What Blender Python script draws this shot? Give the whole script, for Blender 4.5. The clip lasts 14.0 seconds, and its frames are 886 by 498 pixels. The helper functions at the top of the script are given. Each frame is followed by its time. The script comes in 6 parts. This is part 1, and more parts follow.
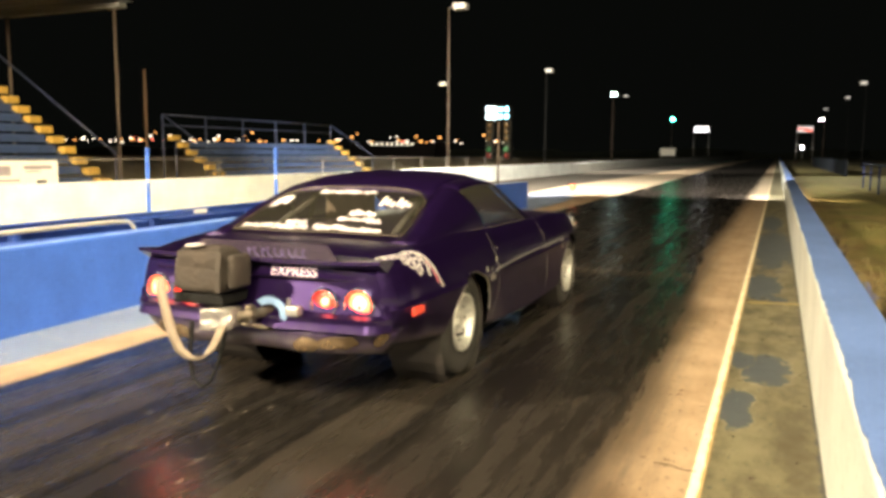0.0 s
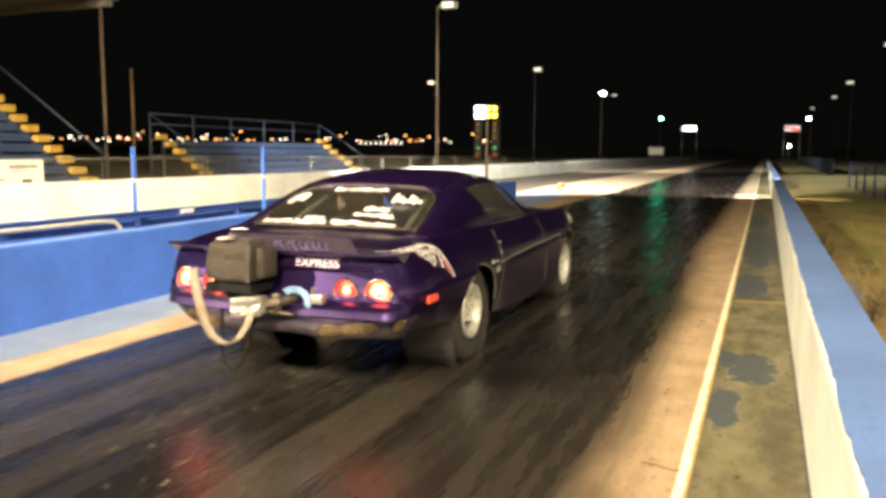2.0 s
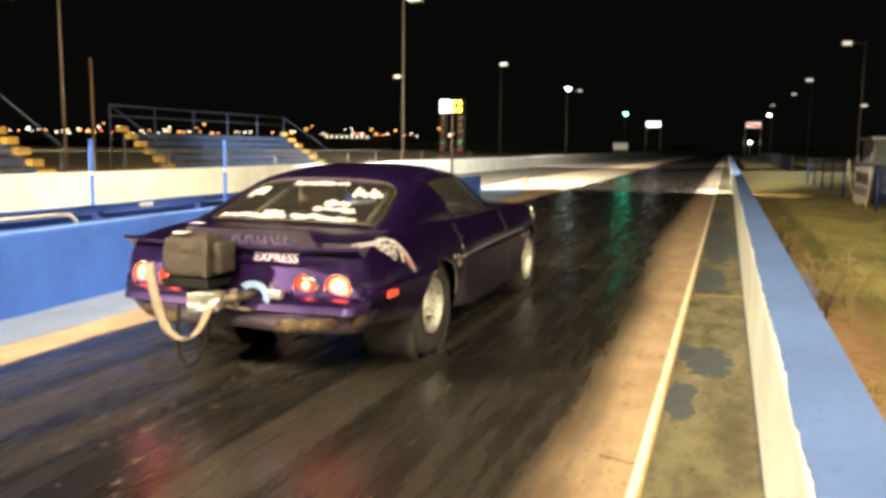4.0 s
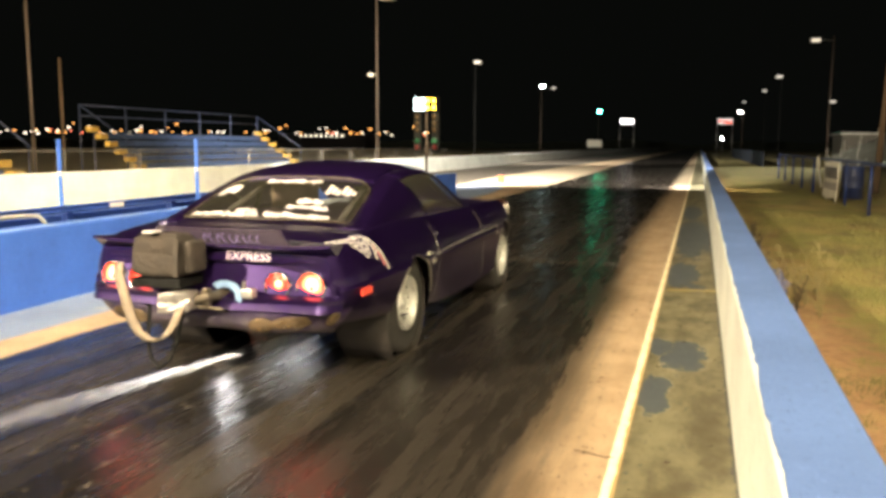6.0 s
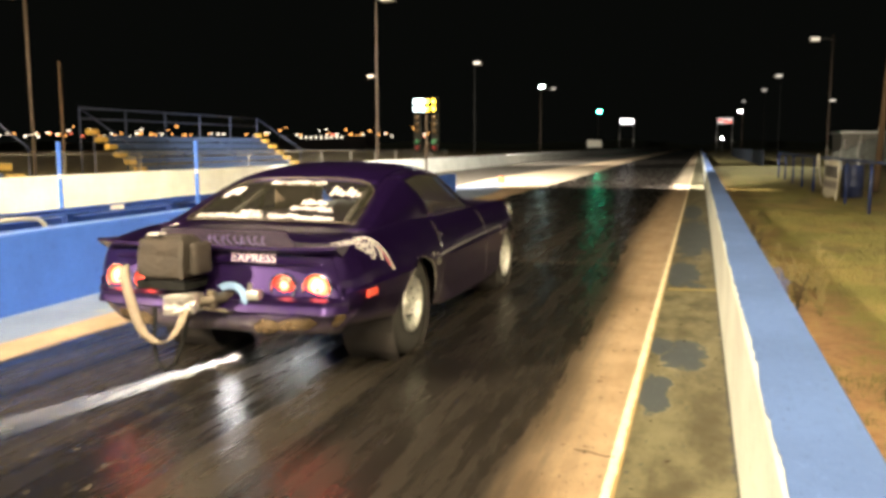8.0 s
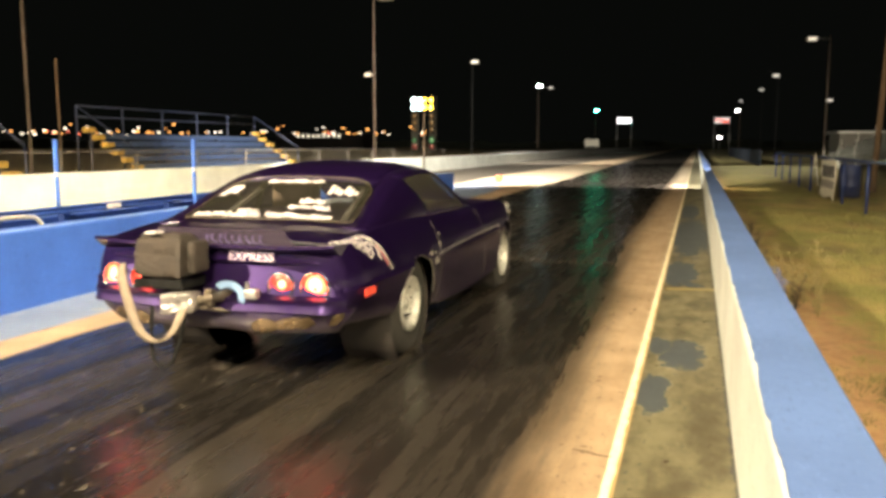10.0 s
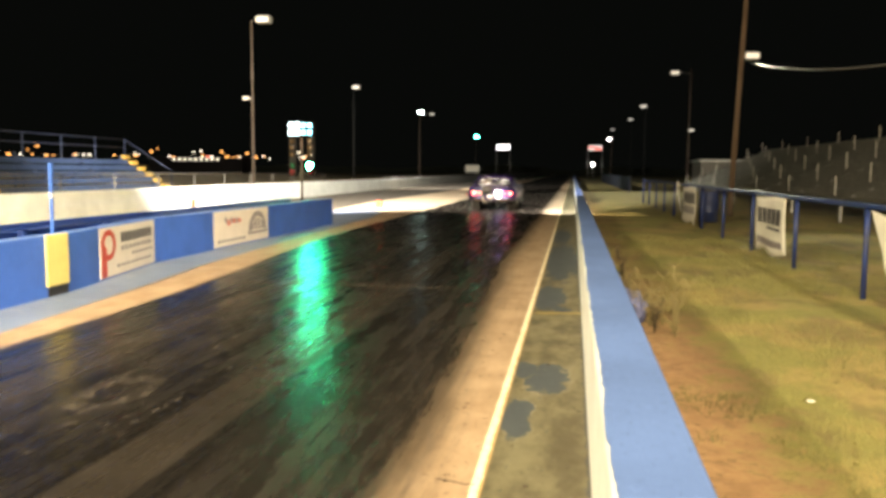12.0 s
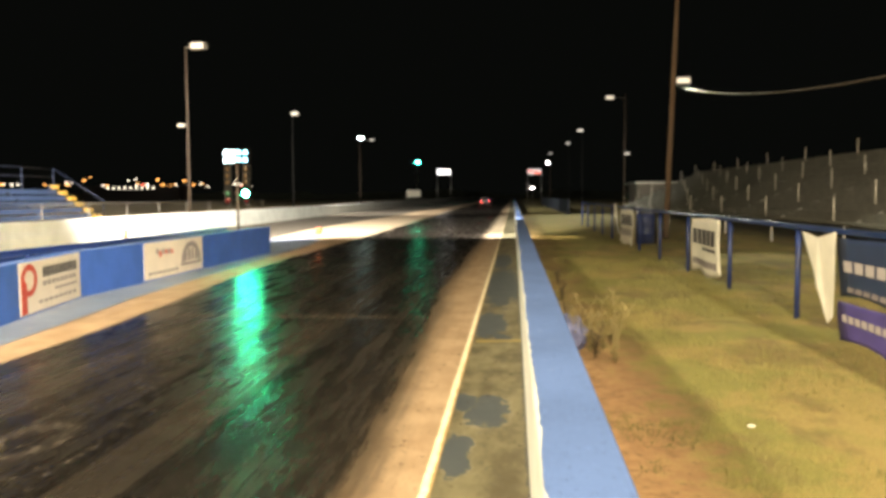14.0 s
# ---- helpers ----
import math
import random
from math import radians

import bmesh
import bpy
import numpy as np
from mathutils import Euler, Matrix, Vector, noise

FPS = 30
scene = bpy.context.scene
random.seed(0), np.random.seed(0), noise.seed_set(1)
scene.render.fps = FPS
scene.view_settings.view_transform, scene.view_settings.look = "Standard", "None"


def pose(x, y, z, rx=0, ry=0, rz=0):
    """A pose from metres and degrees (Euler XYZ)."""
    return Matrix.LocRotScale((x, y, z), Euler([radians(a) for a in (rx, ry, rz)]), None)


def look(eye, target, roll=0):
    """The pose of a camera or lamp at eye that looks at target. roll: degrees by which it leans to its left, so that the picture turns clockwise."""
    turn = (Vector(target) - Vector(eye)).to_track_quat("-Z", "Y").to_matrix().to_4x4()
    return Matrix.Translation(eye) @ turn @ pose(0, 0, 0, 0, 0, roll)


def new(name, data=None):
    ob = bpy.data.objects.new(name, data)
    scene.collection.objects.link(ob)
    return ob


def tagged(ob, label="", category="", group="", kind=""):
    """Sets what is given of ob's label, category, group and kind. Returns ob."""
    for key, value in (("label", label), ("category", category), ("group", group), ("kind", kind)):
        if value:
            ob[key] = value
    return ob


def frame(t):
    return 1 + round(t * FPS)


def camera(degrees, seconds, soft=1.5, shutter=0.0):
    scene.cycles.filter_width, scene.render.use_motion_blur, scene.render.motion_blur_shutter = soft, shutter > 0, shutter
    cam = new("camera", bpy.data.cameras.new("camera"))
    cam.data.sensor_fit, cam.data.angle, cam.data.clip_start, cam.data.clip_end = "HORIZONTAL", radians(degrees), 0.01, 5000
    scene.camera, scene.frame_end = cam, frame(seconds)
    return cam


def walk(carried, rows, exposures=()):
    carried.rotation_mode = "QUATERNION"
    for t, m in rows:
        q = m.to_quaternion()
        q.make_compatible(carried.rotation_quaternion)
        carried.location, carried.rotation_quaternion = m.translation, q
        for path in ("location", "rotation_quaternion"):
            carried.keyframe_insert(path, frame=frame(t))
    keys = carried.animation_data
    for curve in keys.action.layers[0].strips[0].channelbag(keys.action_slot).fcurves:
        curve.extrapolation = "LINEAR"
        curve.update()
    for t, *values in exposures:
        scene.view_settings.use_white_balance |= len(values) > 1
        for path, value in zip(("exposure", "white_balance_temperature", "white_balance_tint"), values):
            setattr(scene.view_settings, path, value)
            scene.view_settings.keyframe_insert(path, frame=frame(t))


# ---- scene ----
cam = camera(57.5, 14.0, soft=3.6, shutter=0.4)


def look_turn(x, y, z, yaw, pitch, roll):
    """Camera pose from its place and its yaw, pitch and roll in degrees."""
    return pose(x, y, z, 0, 0, yaw) @ pose(0, 0, 0, 90 + pitch) @ pose(0, 0, 0, 0, 0, roll)


PATH = [
    (0, look_turn(-0.045, -0.057, 1.406, 22.38, -6.75, 0.28)),
    (0.5, look_turn(-0.037, -0.056, 1.410, 21.83, -6.79, 0.45)),
    (1, look_turn(-0.038, -0.049, 1.410, 21.53, -7.01, 0.31)),
    (1.5, look_turn(-0.036, -0.047, 1.409, 21.60, -6.91, 0.19)),
    (2, look_turn(-0.036, -0.043, 1.411, 21.61, -6.82, 0.29)),
    (2.5, look_turn(-0.036, -0.040, 1.411, 21.45, -6.77, 0.28)),
    (3, look_turn(-0.028, -0.032, 1.411, 21.01, -6.89, 0.39)),
    (3.5, look_turn(-0.017, -0.024, 1.412, 20.08, -7.07, 0.55)),
    (6, look_turn(0.000, 0.001, 1.400, 17.50, -7.31, 0.24)),
    (6.5, look_turn(-0.000, -0.000, 1.402, 17.48, -7.25, 0.05)),
    (7, look_turn(-0.002, -0.007, 1.400, 17.50, -7.16, -0.01)),
    (7.5, look_turn(0.002, -0.006, 1.397, 17.55, -7.21, -0.11)),
    (8, look_turn(0.004, 0.002, 1.396, 17.54, -7.24, -0.08)),
    (10.5, look_turn(-0.006, 0.011, 1.397, 17.16, -7.35, 0.20)),
    (11, look_turn(0.007, 0.001, 1.397, 15.53, -6.96, 0.27)),
    (11.5, look_turn(0.049, 0.015, 1.412, 11.65, -6.21, 0.44)),
    (12, look_turn(0.096, 0.044, 1.421, 9.06, -5.54, 0.47)),
    (12.5, look_turn(0.142, 0.064, 1.428, 8.11, -4.76, 0.65)),
    (13, look_turn(0.166, 0.098, 1.425, 7.82, -4.15, 0.70)),
    (13.5, look_turn(0.155, 0.154, 1.432, 6.72, -4.20, 0.34)),
    (14, look_turn(0.127, 0.211, 1.442, 4.99, -3.78, -0.32)),
]
walk(cam, PATH)

# ---- world and large lights ----
world = bpy.data.worlds.new("night")
scene.world = world
world.use_nodes = True
wn = world.node_tree.nodes
wn["Background"].inputs[0].default_value = (0.11, 0.12, 0.10, 1)
wn["Background"].inputs[1].default_value = 0.021
scene.view_settings.exposure = 0.12


def flood(name, place, target, watts, colour, size=0.6, spread=160):
    data = bpy.data.lights.new(name, "AREA")
    data.energy, data.color, data.shape, data.size = watts, colour, "DISK", size
    data.spread = radians(spread)
    ob = new(name, data)
    ob.matrix_world = look(place, target)
    return ob


def spot(name, place, target, watts, colour, cone):
    data = bpy.data.lights.new(name, "SPOT")
    data.energy, data.color, data.spot_size, data.spot_blend, data.shadow_soft_size = watts, colour, radians(cone), 0.6, 0.2
    ob = new(name, data)
    ob.matrix_world = look(place, target)
    return ob


WARM = (1.0, 0.82, 0.54)
COOL = (1.0, 0.93, 0.78)
flood("flood_light", (-0.6, -10, 9.5), (-6, 9, 0), 4100, WARM)
flood("flood_light", (-13, -7, 9.5), (-1, 8, 0), 5400, WARM)
spot("flood_light", (-3.2, 19, 9), (-3.4, 36, 0), 30000, COOL, 44)
spot("flood_light", (-12.5, 18, 9), (-8.0, 39, 0), 60000, COOL, 56)
flood("flood_light", (1.5, -8, 10), (-13.3, 17, 0.4), 1450, WARM, 0.6, 48)
spot("flood_light", (-10.5, -6, 10), (-20.0, 27, 0.6), 22000, WARM, 60)
spot("flood_light", (-14, 52, 10), (-12.5, 82, 0), 75000, COOL, 76)
flood("flood_light", (7, -4, 9), (3.5, 8, 0), 2300, (1.0, 0.85, 0.54))
spot("flood_light", (5.6, 27.3, 5.15), (6.6, 14.5, 0), 2400, (1.0, 1.0, 0.70), 38)
spot("flood_light", (8.2, 69.5, 9.4), (4.6, 55, 0), 9000, (1.0, 1.0, 0.75), 42)
spot("flood_light", (0.2, 29.8, 9.0), (-0.5, 29.0, 0), 17000, COOL, 21)
spot("flood_light", (2.4, 27.0, 9.0), (1.55, 28.6, 0), 4200, WARM, 15)
spot("flood_light", (-5, 14, 9.5), (-16.0, 40, 0.3), 130000, COOL, 50)


# ---- materials ----
def mat(name, base, rough=0.6, metal=0.0, var=0.15, scale=6.0, bump=0.0, bump_scale=60.0, spec=0.5, coat=0.0, stretch=(1, 1, 1), emit=None, emit_strength=0.0):
    m = bpy.data.materials.new(name)
    m.use_nodes = True
    nt = m.node_tree
    b = nt.nodes["Principled BSDF"]
    b.inputs["Roughness"].default_value = rough
    b.inputs["Metallic"].default_value = metal
    b.inputs["Specular IOR Level"].default_value = spec
    b.inputs["Coat Weight"].default_value = coat
    b.inputs["Coat Roughness"].default_value = 0.06
    b.inputs["Base Color"].default_value = (*base, 1)
    tc = nt.nodes.new("ShaderNodeTexCoord")
    mp = nt.nodes.new("ShaderNodeMapping")
    mp.inputs["Scale"].default_value = stretch
    nt.links.new(tc.outputs["Object"], mp.inputs[0])
    if var:
        n1 = nt.nodes.new("ShaderNodeTexNoise")
        n1.inputs["Scale"].default_value, n1.inputs["Detail"].default_value = scale, 8
        n1.inputs["Roughness"].default_value = 0.65
        nt.links.new(mp.outputs[0], n1.inputs["Vector"])
        r = nt.nodes.new("ShaderNodeValToRGB")
        lo, hi = [max(0, c * (1 - var)) for c in base], [min(1, c * (1 + var)) for c in base]
        r.color_ramp.elements[0].color, r.color_ramp.elements[1].color = (*lo, 1), (*hi, 1)
        r.color_ramp.elements[0].position, r.color_ramp.elements[1].position = 0.3, 0.7
        nt.links.new(n1.outputs[0], r.inputs[0])
        nt.links.new(r.outputs[0], b.inputs["Base Color"])
        rr = nt.nodes.new("ShaderNodeMapRange")
        rr.inputs[3].default_value, rr.inputs[4].default_value = max(0.02, rough * (1 - var * 0.6)), min(1, rough * (1 + var * 0.6))
        nt.links.new(n1.outputs[0], rr.inputs[0])
        nt.links.new(rr.outputs[0], b.inputs["Roughness"])
    if bump:
        n2 = nt.nodes.new("ShaderNodeTexNoise")
        n2.inputs["Scale"].default_value, n2.inputs["Detail"].default_value = bump_scale, 5
        nt.links.new(mp.outputs[0], n2.inputs["Vector"])
        bp = nt.nodes.new("ShaderNodeBump")
        bp.inputs["Strength"].default_value, bp.inputs["Distance"].default_value = bump, 0.02
        nt.links.new(n2.outputs[0], bp.inputs["Height"])
        nt.links.new(bp.outputs[0], b.inputs["Normal"])
    if emit:
        b.inputs["Emission Color"].default_value = (*emit, 1)
        b.inputs["Emission Strength"].default_value = emit_strength
    return m


class Nodes:
    """Small helper to wire node materials."""

    def __init__(self, name):
        self.m = bpy.data.materials.new(name)
        self.m.use_nodes = True
        self.t = self.m.node_tree
        self.b = self.t.nodes["Principled BSDF"]
        self.co = self.t.nodes.new("ShaderNodeTexCoord").outputs["Object"]

    def link(self, a, b):
        self.t.links.new(a, b)

    def mapped(self, scale=(1, 1, 1), loc=(0, 0, 0)):
        n = self.t.nodes.new("ShaderNodeMapping")
        n.inputs["Scale"].default_value, n.inputs["Location"].default_value = scale, loc
        self.link(self.co, n.inputs[0])
        return n.outputs[0]

    def noise(self, scale, vec=None, detail=6, rough=0.6):
        n = self.t.nodes.new("ShaderNodeTexNoise")
        n.inputs["Scale"].default_value, n.inputs["Detail"].default_value, n.inputs["Roughness"].default_value = scale, detail, rough
        self.link(vec or self.co, n.inputs["Vector"])
        return n.outputs[0]

    def ramp(self, value, lo, hi, a=0.0, b=1.0):
        n = self.t.nodes.new("ShaderNodeMapRange")
        n.inputs[1].default_value, n.inputs[2].default_value, n.inputs[3].default_value, n.inputs[4].default_value = lo, hi, a, b
        n.interpolation_type = "SMOOTHSTEP"
        self.link(value, n.inputs[0])
        return n.outputs[0]

    def math(self, op, a, b):
        n = self.t.nodes.new("ShaderNodeMath")
        n.operation = op
        for i, v in enumerate((a, b)):
            if isinstance(v, (int, float)):
                n.inputs[i].default_value = v
            else:
                self.link(v, n.inputs[i])
        return n.outputs[0]

    def mix(self, f, a, b):
        n = self.t.nodes.new("ShaderNodeMix")
        n.data_type = "RGBA"
        if isinstance(f, (int, float)):
            n.inputs[0].default_value = f
        else:
            self.link(f, n.inputs[0])
        for i, v in ((6, a), (7, b)):
            if isinstance(v, tuple):
                n.inputs[i].default_value = (*v, 1)
            else:
                self.link(v, n.inputs[i])
        return n.outputs[2]

    def axis(self, i):
        n = self.t.nodes.new("ShaderNodeSeparateXYZ")
        self.link(self.co, n.inputs[0])
        return n.outputs[i]

    def bump(self, height, strength=0.3, distance=0.01):
        n = self.t.nodes.new("ShaderNodeBump")
        n.inputs["Strength"].default_value, n.inputs["Distance"].default_value = strength, distance
        self.link(height, n.inputs["Height"])
        self.link(n.outputs[0], self.b.inputs["Normal"])

    def done(self, colour, rough):
        if isinstance(colour, tuple):
            self.b.inputs["Base Color"].default_value = (*colour, 1)
        else:
            self.link(colour, self.b.inputs["Base Color"])
        if isinstance(rough, (int, float)):
            self.b.inputs["Roughness"].default_value = rough
        else:
            self.link(rough, self.b.inputs["Roughness"])
        return self.m


def track_material():
    """Rubbered drag strip: glossy black rubber with long streaks over tan concrete."""
    n = Nodes("rubbered_track")
    x, y = n.axis(0), n.axis(1)
    streak = n.noise(1.0, n.mapped((7, 0.55, 1)), 10, 0.75)
    wide = n.noise(1.0, n.mapped((1.6, 0.1, 1)), 3)
    fine = n.noise(38, None, 6, 0.7)
    blot = n.noise(2.3, None, 6, 0.6)
    wob = n.math("MULTIPLY", n.math("SUBTRACT", n.noise(1.0, n.mapped((3, 0.5, 1)), 8, 0.75), 0.5), 0.55)
    fringe = n.math("MULTIPLY", n.math("SUBTRACT", n.noise(1.0, n.mapped((16, 0.7, 1), (2, 5, 0)), 9, 0.82), 0.5), 0.42)
    xr = n.math("ADD", n.math("ADD", x, n.math("MULTIPLY", wob, 0.7)), n.math("ADD", fringe, n.math("ADD", n.ramp(y, 2.8, 7.0, -0.08, 0.0), n.ramp(y, 6.0, 14.0, 0.0, 0.20))))
    right = n.ramp(xr, -0.88, -0.45)
    left_edge = n.math("ADD", n.math("ADD", -4.32, n.math("MULTIPLY", n.ramp(y, 6.5, 19), -0.80)), n.math("MULTIPLY", n.ramp(y, 28, 85), -0.85))
    left = n.ramp(n.math("SUBTRACT", left_edge, n.math("ADD", x, n.math("MULTIPLY", wob, 0.35))), -0.06, 0.08)
    conc = n.math("MAXIMUM", right, left)
    rubber = n.mix(n.ramp(streak, 0.35, 0.75), (0.0075, 0.0066, 0.006), (0.022, 0.019, 0.0165))
    band = n.math("MULTIPLY", n.ramp(wide, 0.50, 0.62), n.ramp(x, -1.75, -1.45, 1.0, 0.15))
    rubber = n.mix(n.math("MULTIPLY", band, 0.55), rubber, (0.036, 0.030, 0.025))
    xb = n.math("ADD", x, n.math("MULTIPLY", n.math("SUBTRACT", n.noise(1.0, n.mapped((2, 0.6, 1)), 6, 0.7), 0.5), 0.10))
    for cx in (-1.97, -3.43):
        off = n.math("ABSOLUTE", n.math("SUBTRACT", xb, cx), 0.0)
        lane = n.math("MULTIPLY", n.ramp(off, 0.155, 0.20, 1.0, 0.0), n.ramp(y, 7.0, 15.0, 0.85, 0.15))
        rubber = n.mix(lane, rubber, n.mix(n.ramp(blot, 0.3, 0.7), (0.027, 0.0225, 0.018), (0.040, 0.033, 0.026)))
    thin = n.math("MULTIPLY", n.ramp(xb, -1.85, -0.85), n.ramp(streak, 0.38, 0.70, 0.10, 0.48))
    rubber = n.mix(thin, rubber, (0.060, 0.048, 0.038))
    scuff = n.math("MULTIPLY", n.ramp(n.noise(9, n.mapped((2.2, 1, 1)), 8, 0.75), 0.56, 0.64), n.ramp(n.math("ABSOLUTE", n.math("ADD", x, 2.72), 0.0), 0.35, 0.62, 1.0, 0.0))
    scuff = n.math("MULTIPLY", scuff, n.ramp(blot, 0.42, 0.60))
    ex, ey = n.math("DIVIDE", n.math("ADD", x, 2.74), 0.21), n.math("DIVIDE", n.math("SUBTRACT", y, 4.70), 0.40)
    ring = n.math("ADD", n.math("ADD", n.math("MULTIPLY", ex, ex), n.math("MULTIPLY", ey, ey)), n.math("MULTIPLY", n.math("SUBTRACT", n.noise(3.5, n.mapped((1.6, 1, 1), (2, 9, 0)), 6, 0.7), 0.5), 2.6))
    ring = n.math("MULTIPLY", n.ramp(ring, 0.25, 0.6), n.ramp(ring, 0.9, 1.3, 1.0, 0.0))
    burn = n.math("MULTIPLY", ring, n.ramp(n.noise(11, n.mapped((2.0, 1, 1), (5, 5, 0)), 8, 0.75), 0.47, 0.60, 0.0, 0.75))
    scuff = n.math("MAXIMUM", scuff, burn)
    rubber = n.mix(n.math("MULTIPLY", scuff, 0.8), rubber, (0.17, 0.145, 0.12))
    start = n.math("ABSOLUTE", n.math("SUBTRACT", n.math("ADD", y, n.math("MULTIPLY", n.math("SUBTRACT", blot, 0.5), 0.10)), 9.68), 0.0)
    start = n.math("MULTIPLY", n.ramp(start, 0.02, 0.06, 1.0, 0.0), n.ramp(blot, 0.36, 0.56, 0.15, 0.75))
    rubber = n.mix(start, rubber, (0.14, 0.115, 0.085))
    rubber = n.mix(n.ramp(fine, 0.68, 0.80, 0, 0.5), rubber, (0.09, 0.08, 0.068))
    # past the launch pad the lane and its concrete are coloured paler, fading onward
    pad_end = n.math("ADD", y, n.math("MULTIPLY", n.math("SUBTRACT", blot, 0.5), 0.25))
    paler = n.math("MULTIPLY", n.ramp(pad_end, 27.2, 27.5), n.ramp(y, 34, 70, 1.0, 0.25))
    rubber = n.mix(n.math("MULTIPLY", paler, n.ramp(wide, 0.35, 0.65, 0.35, 0.75)), rubber, (0.050, 0.040, 0.034))
    cc = n.mix(n.ramp(blot, 0.3, 0.7), (0.29, 0.20, 0.122), (0.41, 0.295, 0.19))
    cc = n.mix(n.ramp(fine, 0.60, 0.75, 0, 0.6), cc, (0.17, 0.13, 0.10))
    cc = n.mix(n.ramp(streak, 0.56, 0.75, 0, 0.5), cc, (0.12, 0.10, 0.085))
    grit = n.noise(1.0, n.mapped((55, 16, 1)), 6, 0.75)
    cc = n.mix(n.ramp(grit, 0.575, 0.64, 0, 0.8), cc, (0.06, 0.045, 0.035))
    chip = n.noise(1.0, n.mapped((7, 20, 1), (1, 7, 0)), 5, 0.7)
    cc = n.mix(n.ramp(chip, 0.66, 0.70, 0, 0.85), cc, (0.11, 0.075, 0.05))
    cc = n.mix(n.ramp(n.noise(1.0, n.mapped((2.2, 1.1, 1), (9, 3, 0)), 7, 0.65), 0.52, 0.66, 0, 0.55), cc, (0.24, 0.155, 0.09))
    rubber = n.mix(n.ramp(n.noise(1.0, n.mapped((60, 14, 1), (3, 1, 0)), 6, 0.75), 0.57, 0.66, 0, 0.6), rubber, (0.085, 0.075, 0.062))
    cc = n.mix(n.math("MULTIPLY", paler, 0.55), cc, (0.52, 0.44, 0.33))
    col = n.mix(conc, rubber, cc)
    rough = n.math("ADD", n.ramp(streak, 0.3, 0.8, 0.18, 0.42), n.math("MULTIPLY", conc, 0.35))
    n.bump(n.math("ADD", n.math("MULTIPLY", fine, 0.5), streak), 0.20, 0.012)
    return n.done(col, rough)


def concrete_painted():
    """Olive-grey painted concrete walkway with worn blue-grey patches."""
    n = Nodes("painted_concrete")
    x, y = n.axis(0), n.axis(1)
    rag = n.math("MULTIPLY", n.math("SUBTRACT", n.noise(1.0, n.mapped((7, 4.0, 1)), 9, 0.70), 0.5), 4.2)
    far = None
    for cx, cy, rx, ry in ((-0.04, 5.50, 0.15, 0.42), (-0.20, 5.75, 0.08, 0.25), (-0.20, 4.62, 0.09, 0.40), (-0.13, 9.2, 0.19, 0.9), (0.02, 8.3, 0.10, 0.25), (-0.05, 13.2, 0.30, 2.8), (-0.1, 18, 0.2, 2.0)):
        ex = n.math("DIVIDE", n.math("SUBTRACT", x, cx), rx)
        ey = n.math("DIVIDE", n.math("SUBTRACT", y, cy), ry)
        d = n.math("ADD", n.math("ADD", n.math("MULTIPLY", ex, ex), n.math("MULTIPLY", ey, ey)), rag)
        far = d if far is None else n.math("MINIMUM", far, d)
    worn = n.ramp(far, 0.86, 0.96, 1.0, 0.0)
    rim = n.math("MULTIPLY", n.ramp(far, 0.96, 1.02), n.ramp(far, 1.05, 1.45, 1.0, 0.0))
    mid = n.noise(6, None, 8, 0.7)
    broad = n.noise(1.0, n.mapped((4, 1.6, 1), (3, 8, 0)), 6, 0.65)
    fine = n.noise(60, None, 5)
    col = n.mix(n.ramp(broad, 0.36, 0.64), (0.092, 0.078, 0.044), (0.198, 0.180, 0.104))
    col = n.mix(n.ramp(mid, 0.55, 0.68, 0, 0.55), col, (0.10, 0.085, 0.045))
    col = n.mix(n.math("MULTIPLY", rim, n.ramp(mid, 0.42, 0.62, 0.0, 0.5)), col, (0.38, 0.34, 0.24))
    col = n.mix(n.math("MULTIPLY", worn, 0.96), col, n.mix(n.ramp(mid, 0.3, 0.7), (0.055, 0.068, 0.080), (0.080, 0.095, 0.105)))
    fleck = n.noise(1.0, n.mapped((14, 9, 1), (6, 1, 0)), 6, 0.7)
    col = n.mix(n.ramp(fleck, 0.62, 0.65, 0, 0.75), col, (0.065, 0.068, 0.062))
    col = n.mix(n.ramp(n.noise(1.0, n.mapped((9, 16, 1), (4, 2, 0)), 6, 0.7), 0.66, 0.69, 0, 0.6), col, (0.36, 0.32, 0.22))
    # dark grey band with a ragged edge along the foot of the wall
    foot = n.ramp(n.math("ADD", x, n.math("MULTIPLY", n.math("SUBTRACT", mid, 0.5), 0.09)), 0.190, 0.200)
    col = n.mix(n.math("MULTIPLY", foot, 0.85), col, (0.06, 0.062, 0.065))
    n.bump(n.math("ADD", fine, n.math("MULTIPLY", worn, -1.5)), 0.3, 0.006)
    return n.done(col, n.ramp(mid, 0.2, 0.8, 0.55, 0.85))


